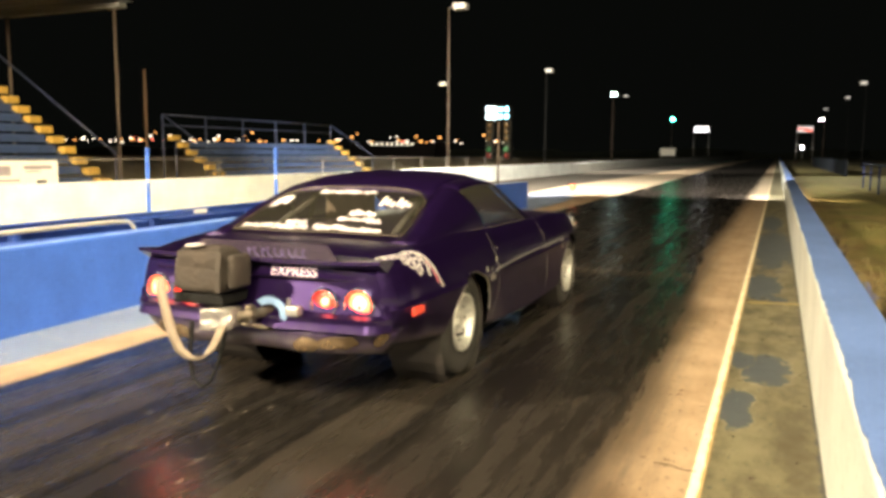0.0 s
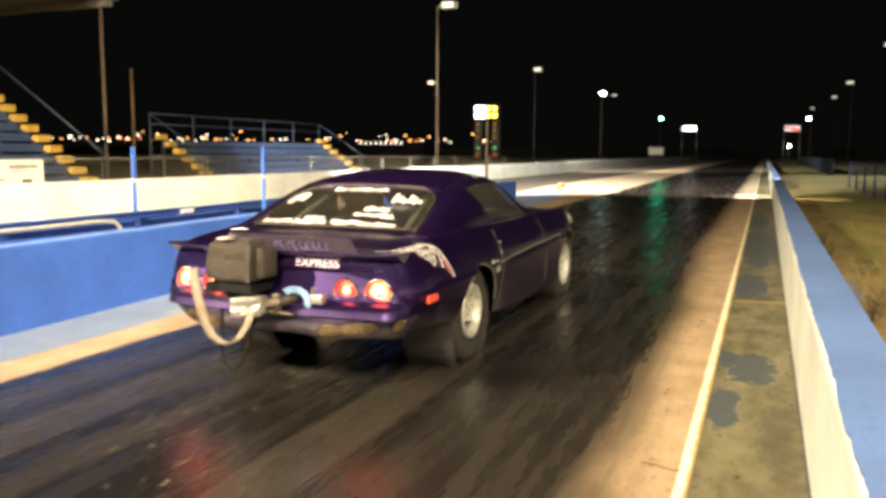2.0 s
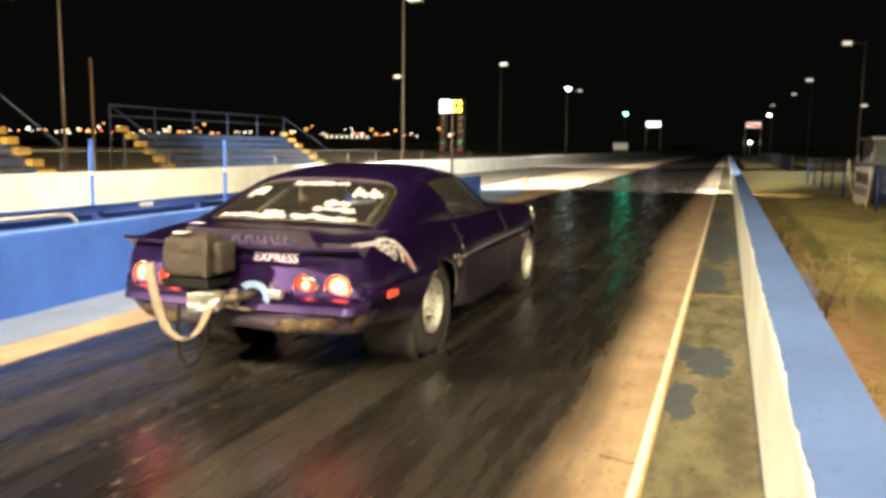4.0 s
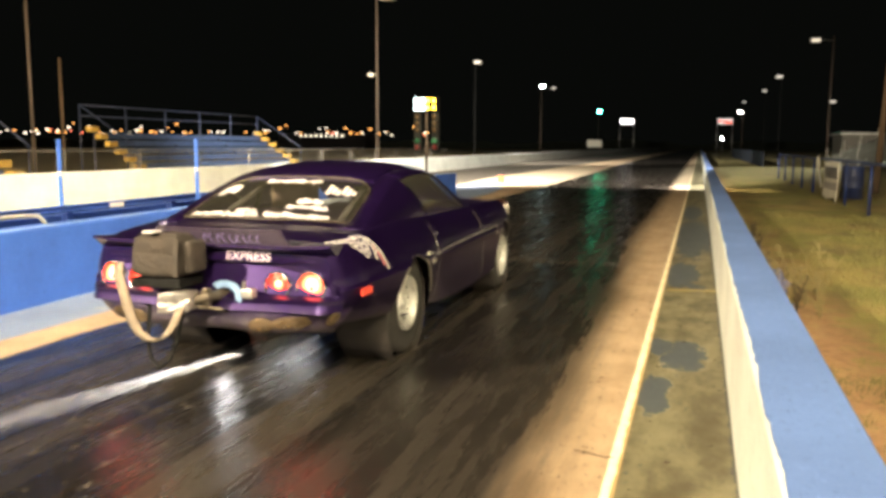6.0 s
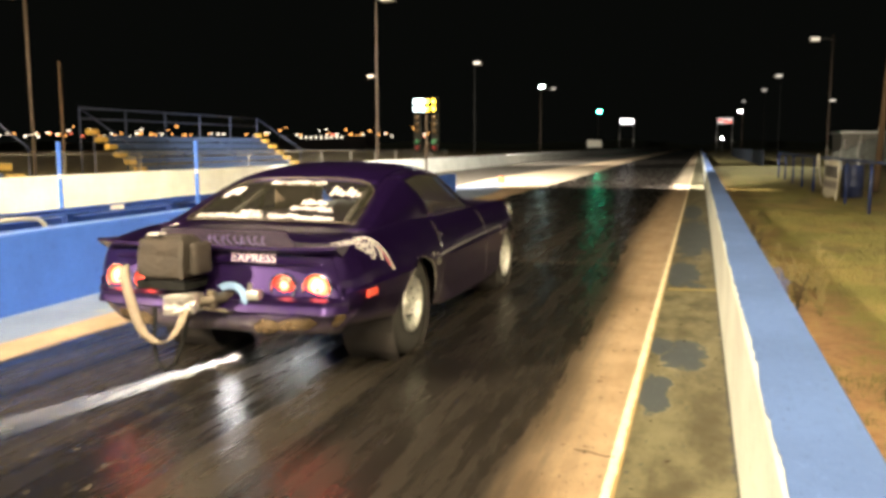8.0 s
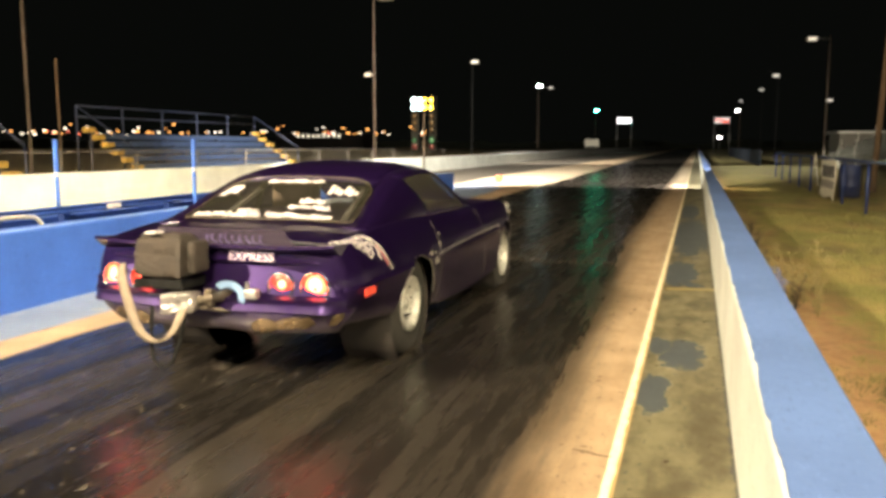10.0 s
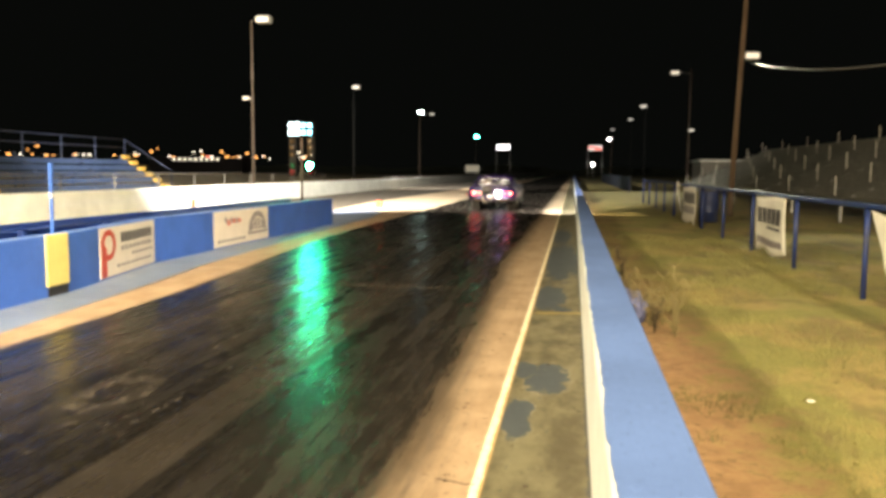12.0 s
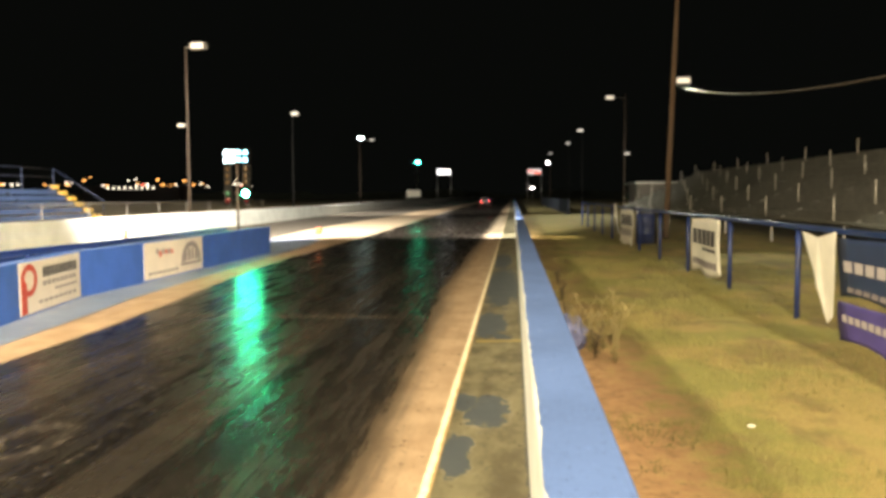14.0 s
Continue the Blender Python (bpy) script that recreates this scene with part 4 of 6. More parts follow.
# ---- bleachers on the right ----
bl = thing("bleacher", "grey aluminium bleacher rows with pale rail posts", "bleacher", (0, 0, 0))
for k in range(11):
    x, z = 8.0 + k * 0.5, 0.70 + k * 0.215
    box_part("bench", (x, x + 0.26, 14, 60, z, z + 0.045), BENCH_GREY, bl)
    box_part("foot_board", (x + 0.27, x + 0.5, 14, 60, z - 0.12, z - 0.08), BENCH_GREY, bl)
    box_part("riser", (x + 0.48, x + 0.495, 14, 60, z - 0.08, z + 0.2), BENCH_GREY, bl)
for k, y in enumerate(np.arange(15, 60, 5.5)):
    bm = bmesh.new()
    add_tube(bm, [(8.1, y, -0.03), (8.1, y, 0.74)], 0.04, 6)
    add_tube(bm, [(8.1, y, 0.6), (13.2, y, 2.75)], 0.05, 6)
    add_tube(bm, [(13.2, y, -0.03), (13.2, y, 2.75)], 0.05, 6)
    part("support_frame", bm, GALV, bl)
    for j in range(0, 11, 2):
        x, z = 8.15 + j * 0.5, 0.74 + j * 0.215
        tube_part("aisle_post", [(x, y + 0.8, z), (x, y + 0.8, z + 0.62)], 0.022, POST_GREY, bl)
shed = thing("shed", "low pale shed at the end of the bleachers", "shed", (10.0, 66, 0))
bm = bmesh.new()
add_box(bm, 0, 7, 0, 5, -0.03, 2.3)
part("wall", bm, POST_DULL, shed)
bm = bmesh.new()
add_box(bm, -0.2, 7.2, -0.2, 5.2, 2.3, 2.45)
part("roof", bm, GALV, shed)

# ---- far town lights ----
rnd = random.Random(21)
for name, colour, strength, count in (("amber_town_lights", (1.0, 0.42, 0.10), 3.2, 46), ("white_town_lights", (1.0, 0.86, 0.66), 4.0, 44), ("red_town_lights", (1.0, 0.18, 0.10), 4, 7)):
    bm = bmesh.new()
    for k in range(count):
        az = radians(rnd.uniform(18, 50))
        d = rnd.uniform(240, 300)
        r = rnd.uniform(0.16, 0.34)
        p = (-math.sin(az) * d, math.cos(az) * d, rnd.choice((4.9, 5.1, 5.2, 5.3, 5.3, 7.0)) + rnd.uniform(-0.2, 0.2))
        add_box(bm, p[0] - r, p[0] + r, p[1] - r, p[1] + r, p[2] - r * 0.8, p[2] + r * 0.8, 0)
    tagged(part(name, bm, glow(name + "_glow", colour, strength)), "scattered far town lamps in the night", "town lights", kind="stuff")
far_b = thing("far_building", "long low far building with a lit band", "building", (-122, 250, 0))
box_part("wall", (-16, 16, 0, 10, -0.03, 5.2), DARK, far_b)
for k in range(9):
    box_part("window", (-8 + k * 1.9, -7.3 + k * 1.9, -0.1, 0.0, 4.1, 4.8), glow("lit_window", (1.0, 0.88, 0.66), 2.2) if k == 0 else bpy.data.materials["lit_window"], far_b)
bank = mat("dark_far_trees", (0.02, 0.025, 0.015), 0.9, var=0.4, scale=0.3)
bm = bmesh.new()
prev = None
rnd = random.Random(5)
for k in range(150):
    az = radians(-60 + k * 0.9)
    p = (-math.sin(az) * 330, math.cos(az) * 330)
    h = 3.0 + 2.0 * noise.noise((k * 0.23, 0, 0)) + rnd.uniform(-0.4, 0.4)
    cur = (bm.verts.new((*p, -0.1)), bm.verts.new((*p, h)), bm.verts.new((p[0] * 1.03, p[1] * 1.03, h)), bm.verts.new((p[0] * 1.03, p[1] * 1.03, -0.1)))
    if prev:
        for j in range(3):
            bm.faces.new((prev[j], cur[j], cur[j + 1], prev[j + 1]))
    prev = cur
tagged(part("backdrop", bm, bank), "dark far tree line", "tree line", kind="structure")

# ---- weeds, grass, litter ----
DARK_BITS = mat("rubber_crumbs", (0.07, 0.05, 0.035), 0.9, var=0.3)
STRAW = mat("dry_stalk", (0.22, 0.175, 0.075), 0.9, var=0.35, scale=30)
GRASS = mat("dry_grass_blades", (0.17, 0.15, 0.045), 0.9, var=0.5, scale=1.5)
STALK_DARK = mat("dark_weed_stem", (0.085, 0.062, 0.03), 0.9, var=0.4, scale=20)
rnd = random.Random(3)


def weed(cx, cy, n, h, material):
    """A dry weed: forking stems with seed heads and a few curled leaves."""
    wd = thing("weed", "dry branching weed beside the barrier", "weed", (cx, cy, -0.03), "weeds")
    bm = bmesh.new()
    for k in range(n):
        a, ln = rnd.uniform(0, math.tau), h * rnd.uniform(0.5, 1.0)
        lean = rnd.uniform(0.08, 0.42)
        p1 = Vector((math.cos(a) * lean * ln * 0.35, math.sin(a) * lean * ln * 0.35, ln * 0.5))
        p2 = Vector((math.cos(a) * lean * ln, math.sin(a) * lean * ln, ln))
        add_tube(bm, [(0, 0, 0), p1, p2], 0.0045, 5, 0.002)
        for j in range(6):
            q = p1.lerp(p2, rnd.uniform(-0.4, 0.95))
            b = rnd.uniform(0, math.tau)
            tip = q + Vector((math.cos(b), math.sin(b), rnd.uniform(0.6, 1.4))) * ln * rnd.uniform(0.10, 0.22)
            add_tube(bm, [q, tip], 0.0025, 4, 0.0012)
            for i in range(4):
                c0 = q.lerp(tip, rnd.uniform(0.5, 1.0))
                d = Vector((rnd.uniform(-1, 1), rnd.uniform(-1, 1), rnd.uniform(-0.3, 1))) * 0.016
                add_tube(bm, [c0, c0 + d], 0.003, 4, 0.004)
        for j in range(4):
            q = Vector((0, 0, 0)).lerp(p1, rnd.uniform(0.2, 1.0))
            b = rnd.uniform(0, math.tau)
            o = Vector((math.cos(b), math.sin(b), 0.25)) * rnd.uniform(0.03, 0.07)
            sd = Vector((-math.sin(b), math.cos(b), 0)) * 0.010
            bm.faces.new([bm.verts.new(v) for v in (q, q + o * 0.5 + sd, q + o, q + o * 0.5 - sd)])
    part("stalk", bm, material, wd)


for cx, cy, n, h, dark in ((0.72, 7.85, 6, 0.62, 0), (0.98, 7.9, 6, 0.56, 0), (1.10, 8.0, 4, 0.62, 0), (0.86, 7.5, 7, 0.34, 1), (0.84, 7.75, 6, 0.30, 0), (1.02, 7.3, 5, 0.22, 0),
                           (0.82, 8.4, 5, 0.34, 1), (0.95, 8.9, 6, 0.30, 0), (0.78, 9.8, 5, 0.30, 1), (1.15, 8.5, 7, 0.24, 0), (0.80, 11.5, 9, 0.28, 1), (0.85, 13.4, 9, 0.26, 1)):
    weed(cx, cy, n, h, STALK_DARK if dark else STRAW)
verts, faces = [], []
for k in range(70000):
    y = 2.4 + 17 * rnd.random() ** 1.7
    x = rnd.uniform(0.5, 5.2)
    thick = noise.noise((x * 0.9, y * 0.5, 2.0)) + 0.6 * noise.noise((x * 3.1, y * 2.2, 5.0))
    if thick < (0.22 if x < 1.35 else -0.22):
        continue
    a, h = rnd.uniform(0, math.tau), rnd.uniform(0.015, 0.055) * (1.25 if thick > 0.35 else 0.9)
    w = 0.0028 + 0.0004 * y * 0.5
    c, s_ = math.cos(a), math.sin(a)
    i = len(verts)
    verts += [(x - c * w, y - s_ * w, -0.035), (x + c * w, y + s_ * w, -0.035), (x + rnd.uniform(-0.04, 0.04), y + rnd.uniform(-0.04, 0.04), h - 0.03)]
    faces.append((i, i + 1, i + 2))
me = bpy.data.meshes.new("grass")
me.from_pydata(verts, [], faces)
me.materials.append(GRASS)
tagged(new("grass", me), "short dry grass blades beside the barrier", "grass", kind="stuff")
lit = thing("litter", "crumpled blue and grey cloth by the barrier", "litter", (0.66, 7.95, -0.03))
bm = bmesh.new()
bmesh.ops.create_icosphere(bm, subdivisions=3, radius=0.17)
for v in bm.verts:
    v.co *= 1 + 0.35 * noise.noise(v.co * 12)
    v.co.z = max(0, v.co.z * 1.2 + 0.12)
part("rag", bm, mat("faded_blue_cloth", (0.12, 0.13, 0.25), 0.9, var=0.4, scale=14), lit)
scrap = thing("litter", "small white paper scrap on the grass", "litter", (1.62, 5.36, -0.02))
bm = bmesh.new()
add_box(bm, -0.022, 0.022, -0.016, 0.016, 0, 0.010, 0.003)
part("paper", bm, BANNER, scrap)

rnd = random.Random(8)
bm = bmesh.new()
for k in range(70):
    x, y = rnd.uniform(-0.66, -0.30) if k % 3 else rnd.uniform(-0.25, 0.18), rnd.uniform(2.6, 8.5)
    ln, w, a = rnd.uniform(0.004, 0.017), rnd.uniform(0.0015, 0.0035), rnd.gauss(0, 0.35)
    add_tube(bm, [(x - math.cos(a) * ln, y - math.sin(a) * ln, 0.008), (x, y + rnd.uniform(-0.004, 0.004), 0.010), (x + math.cos(a) * ln, y + math.sin(a) * ln, 0.008)], w, 5, w * 0.4)
add_tube(bm, [(-0.50, 3.60, 0.008), (-0.44, 3.585, 0.012), (-0.36, 3.55, 0.010), (-0.315, 3.56, 0.009)], 0.002, 5)
add_tube(bm, [(-0.44, 3.585, 0.012), (-0.455, 3.565, 0.010)], 0.003, 5)
tagged(part("debris", bm, DARK_BITS), "small twigs and rubber crumbs on the concrete edge", "debris", kind="stuff")

# ---- the car ----
def paint_material():
    """Dark metallic purple under clear coat, grey road dust thrown on its lower edge."""
    n = Nodes("purple_car_paint")
    flake = n.noise(900, None, 2)
    cloud = n.noise(3, None, 4)
    col = n.mix(n.ramp(flake, 0.35, 0.65), (0.004, 0.0016, 0.010), (0.034, 0.012, 0.104))
    col = n.mix(n.ramp(cloud, 0.3, 0.7, 0, 0.25), col, (0.022, 0.009, 0.050))
    splash = n.noise(1.0, n.mapped((9, 9, 3)), 8, 0.7)
    low = n.math("ADD", n.axis(2), n.math("MULTIPLY", n.math("SUBTRACT", splash, 0.5), 0.30))
    dust = n.math("MULTIPLY", n.ramp(low, 0.52, 0.34), n.ramp(n.noise(45, None, 6, 0.7), 0.3, 0.7, 0.35, 0.85))
    dust = n.math("MULTIPLY", dust, n.ramp(n.axis(1), 0.4, 0.9, 1.0, 0.35))
    col = n.mix(dust, col, (0.075, 0.062, 0.047))
    n.link(n.ramp(dust, 0.0, 0.7, 0.75, 0.0), n.b.inputs["Metallic"])
    n.b.inputs["Coat Weight"].default_value = 0.55
    n.b.inputs["Coat Roughness"].default_value = 0.10
    return n.done(col, n.ramp(dust, 0.0, 0.7, 0.33, 0.8))


def glass_material(name, tint, mixin):
    m = bpy.data.materials.new(name)
    m.use_nodes = True
    nt = m.node_tree
    nt.nodes.remove(nt.nodes["Principled BSDF"])
    tr = nt.nodes.new("ShaderNodeBsdfTransparent")
    tr.inputs[0].default_value = (*tint, 1)
    gl = nt.nodes.new("ShaderNodeBsdfGlossy")
    gl.inputs["Roughness"].default_value = 0.03
    fr = nt.nodes.new("ShaderNodeFresnel")
    fr.inputs[0].default_value = 1.5
    ad = nt.nodes.new("ShaderNodeMath")
    ad.operation = "ADD"
    ad.inputs[1].default_value = mixin
    nt.links.new(fr.outputs[0], ad.inputs[0])
    mx = nt.nodes.new("ShaderNodeMixShader")
    nt.links.new(ad.outputs[0], mx.inputs[0])
    nt.links.new(tr.outputs[0], mx.inputs[1])
    nt.links.new(gl.outputs[0], mx.inputs[2])
    nt.links.new(mx.outputs[0], nt.nodes["Material Output"].inputs[0])
    return m


PAINT = paint_material()
GLASS = glass_material("window_glass", (0.78, 0.80, 0.76), 0.03)
CHROME = mat("polished_metal", (0.75, 0.74, 0.72), 0.16, 1.0, 0.2, 14)
RIM = mat("bright_spun_alloy", (0.78, 0.75, 0.70), 0.34, 0.65, 0.35, 40, 0.8, 30)
CRUMPLED = mat("foil_wrapped_metal", (0.42, 0.40, 0.37), 0.38, 0.9, 0.25, 18, 0.9, 26)
BUMPER = mat("tarnished_plated_bumper", (0.27, 0.19, 0.115), 0.25, 0.8, 0.8, 9, 0.7, 14)
RUBBER = mat("tyre_rubber", (0.035, 0.032, 0.029), 0.75, var=0.35, scale=7, bump=0.25, bump_scale=40)
CLOTH = mat("black_nylon_pack", (0.026, 0.019, 0.014), 0.85, var=0.35, scale=10, bump=0.6, bump_scale=30)
STRAP = mat("tan_webbing", (0.20, 0.16, 0.12), 0.9, var=0.2, scale=20, bump=0.4, bump_scale=90)
INSIDE = mat("dark_interior_trim", (0.03, 0.025, 0.022), 0.8, var=0.3)
SEAT = mat("tan_seat_cover", (0.22, 0.16, 0.12), 0.8, var=0.3)
DECAL_PINK = mat("pink_red_vinyl", (0.55, 0.14, 0.20), 0.5, var=0.2, scale=30)
DECAL_LILAC = mat("lilac_vinyl", (0.085, 0.065, 0.16), 0.5, var=0.3, scale=30)
DECAL_PALE = mat("pale_lilac_vinyl", (0.40, 0.31, 0.42), 0.5, var=0.3, scale=60)
LENS_RED = mat("red_lamp_lens", (0.55, 0.03, 0.02), 0.2, var=0.1, emit=(1.0, 0.05, 0.03), emit_strength=1.4)
LENS_HOT = mat("lit_lamp_bulb", (0.9, 0.5, 0.4), 0.3, var=0.3, scale=40, emit=(1.0, 0.05, 0.038), emit_strength=17.0)
LENS_WARM = mat("lit_lamp_reflector", (0.8, 0.25, 0.10), 0.3, var=0.4, scale=60, emit=(1.0, 0.045, 0.022), emit_strength=7.5)
LENS_MARK = mat("red_marker_lens", (0.60, 0.05, 0.03), 0.25, var=0.1, emit=(1.0, 0.10, 0.05), emit_strength=0.35)
BRACKET = mat("dull_bracket_metal", (0.11, 0.09, 0.07), 0.45, 0.7, 0.35, 16)
BLUE_PLATE = mat("pale_blue_plate", (0.22, 0.34, 0.55), 0.4, 0.3, 0.2)

# y, bottom z, bottom half width, waist z, waist half width, shoulder z, shoulder half width, top z
MILKY = bpy.data.materials["window_glass"].copy()
MILKY.name = "milky_side_glass"
_t = MILKY.node_tree
# a pale diffuse share is mixed in, which makes the glass brighter
_d = _t.nodes.new("ShaderNodeBsdfDiffuse")
_d.inputs[0].default_value = (0.42, 0.40, 0.30, 1)
_m = _t.nodes.new("ShaderNodeMixShader")
_m.inputs[0].default_value = 0.045
_o = _t.nodes["Material Output"]
_t.links.new(_o.inputs[0].links[0].from_socket, _m.inputs[1])
_t.links.new(_d.outputs[0], _m.inputs[2])
_t.links.new(_m.outputs[0], _o.inputs[0])
HAZED = MILKY.copy()
HAZED.name = "hazy_rear_glass"
HAZED.node_tree.nodes[_m.name].inputs[0].default_value = 0.025
SMOKED_HAZE = MILKY.copy()
SMOKED_HAZE.name = "hazy_smoked_acrylic"
SMOKED_HAZE.node_tree.nodes[_m.name].inputs[0].default_value = 0.30
SMOKED_HAZE.node_tree.nodes[_d.name].inputs[0].default_value = (0.10, 0.075, 0.12, 1)
SHELL = [(-0.93, 0.40, 0.66, 0.57, 0.79, 0.775, 0.745, 0.80), (-0.885, 0.38, 0.72, 0.575, 0.85, 0.80, 0.77, 0.825), (-0.77, 0.36, 0.79, 0.59, 0.895, 0.84, 0.79, 0.865),
         (-0.55, 0.345, 0.85, 0.60, 0.93, 0.87, 0.79, 0.89), (-0.3, 0.32, 0.88, 0.605, 0.945, 0.89, 0.785, 0.905), (0.1, 0.30, 0.89, 0.61, 0.945, 0.90, 0.775, 0.92),
         (0.6, 0.22, 0.88, 0.60, 0.93, 0.885, 0.775, 0.93), (1.2, 0.19, 0.88, 0.59, 0.915, 0.870, 0.78, 0.92), (2.0, 0.19, 0.88, 0.60, 0.915, 0.872, 0.79, 0.90),
         (2.4, 0.21, 0.88, 0.61, 0.92, 0.872, 0.80, 0.89), (2.75, 0.25, 0.87, 0.61, 0.92, 0.865, 0.80, 0.88), (3.0, 0.27, 0.84, 0.60, 0.895, 0.845, 0.79, 0.85),
         (3.25, 0.30, 0.76, 0.56, 0.82, 0.79, 0.72, 0.79), (3.45, 0.36, 0.60, 0.54, 0.66, 0.69, 0.58, 0.70)]


def glide(table, y):
    """Row of a table at y, smoothly between its rows."""
    ys = [r[0] for r in table]
    i = max(0, min(len(table) - 2, sum(1 for v in ys if v <= y) - 1))
    t = (y - ys[i]) / (ys[i + 1] - ys[i])
    p0, p1, p2, p3 = (np.array(table[max(0, min(len(table) - 1, j))][1:]) for j in (i - 1, i, i + 1, i + 2))
    m1, m2 = (p2 - p0) / 2, (p3 - p1) / 2
    return (2 * t**3 - 3 * t**2 + 1) * p1 + (t**3 - 2 * t**2 + t) * m1 + (3 * t**2 - 2 * t**3) * p2 + (t**3 - t**2) * m2


def shell_profile(y):
    zb, wb, zm, wm, zs, ws, zt = glide(SHELL, y)
    half = [(0, zb), (wb * 0.5, zb), (wb * 0.93, zb), (wb, zb + 0.035)]
    half += [(wb + (wm - wb) * f, zb + 0.035 + (zm - zb - 0.035) * g) for f, g in ((0.45, 0.3), (0.8, 0.6), (0.97, 0.88))]
    half += [(wm + 0.006, zm + 0.015), (wm - 0.012, zm + 0.03), (wm - (wm - ws) * 0.22, zm + (zs - zm) * 0.38), (wm - (wm - ws) * 0.45, zm + (zs - zm) * 0.65), (wm - (wm - ws) * 0.75, zm + (zs - zm) * 0.88)]
    half += [(ws, zs), (ws - 0.05, zs + (zt - zs) * 0.25), (ws * 0.6, zs + (zt - zs) * 0.75), (ws * 0.3, zt - 0.002), (0, zt)]
    fine = []
    for k, (p, q) in enumerate(zip(half, half[1:])):
        cuts = 3 if 3 <= k <= 11 else 1
        fine += [(lerp(p[0], q[0], j / cuts), lerp(p[1], q[1], j / cuts)) for j in range(cuts)]
    return fine + [half[-1]]


ARCHES = [(0.07, 0.305, 0.365), (2.78, 0.31, 0.365)]


def build_shell():
    bm = bmesh.new()
    ys = list(np.arange(-0.93, 3.45, 0.025)) + [3.45]
    rows = []
    for y in ys:
        half = shell_profile(y)
        ring = [(x, z) for x, z in half] + [(-x, z) for x, z in half[-2:0:-1]]
        rows.append([bm.verts.new((x, y, z)) for x, z in ring])
    n = len(rows[0])
    for r0, r1 in zip(rows, rows[1:]):
        for k in range(n):
            bm.faces.new((r0[k], r0[(k + 1) % n], r1[(k + 1) % n], r1[k]))
    bm.faces.new(rows[0][::-1])
    bm.faces.new(rows[-1])
    for cy, cz, r in ARCHES:
        inside = {v for v in bm.verts if abs(v.co.x) > 0.5 and math.hypot(v.co.y - cy, v.co.z - cz) < r}
        bmesh.ops.delete(bm, geom=[f for f in bm.faces if all(v in inside for v in f.verts)], context="FACES")
        for v in bm.verts:
            if v in inside:
                d = max(0.01, math.hypot(v.co.y - cy, v.co.z - cz))
                v.co.y, v.co.z = cy + (v.co.y - cy) * r / d, cz + (v.co.z - cz) * r / d
    return bm


ROOFLINE = [(-0.42, 0.895), (-0.25, 0.945), (0.0, 1.055), (0.26, 1.165), (0.46, 1.235), (0.75, 1.274), (1.05, 1.278), (1.28, 1.245), (1.6, 1.09), (2.0, 0.90)]


def green(y, s):
    """Greenhouse surface: s from 0 at the belt to 1 on the centre line."""
    zt = float(glide(ROOFLINE, y)[0])
    belt_w, belt_z = 0.775, 0.875
    rise = max(0.0, (zt - belt_z) / 0.34)
    wr = 0.735 - 0.095 * min(1, rise)
    zr = belt_z + (zt - belt_z) * 0.80
    if s < 0.5:
        t = s * 2
        return Vector((belt_w + (wr - belt_w) * t + 0.035 * math.sin(math.pi * t) * min(1, rise), y, belt_z + (zr - belt_z) * t))
    t = (s - 0.5) * 2
    a = t * math.pi / 2
    return Vector((wr * (1 - t) ** 0.9 if t < 1 else 0.0, y, zr + (zt - zr) * (1 - (1 - t) ** 2.6)))


def patch(quad, na=14, nb=12, mirror=0, lift=0.0):
    """A patch of the greenhouse; quad(a, b) gives (y, s), with s from 1 to 2 on the other side."""
    bm = bmesh.new()
    grid = []
    for i in range(na + 1):
        row = []
        for j in range(nb + 1):
            y, s = quad(i / na, j / nb)
            p = green(y, s if s <= 1 else 2 - s)
            if s > 1:
                p.x = -p.x
            if mirror:
                p.x = -p.x
            row.append(bm.verts.new(p + Vector((0, 0, lift))))
        grid.append(row)
    for i in range(na):
        for j in range(nb):
            bm.faces.new((grid[i][j], grid[i + 1][j], grid[i + 1][j + 1], grid[i][j + 1]))
    bmesh.ops.remove_doubles(bm, verts=bm.verts[:], dist=1e-4)
    return bm


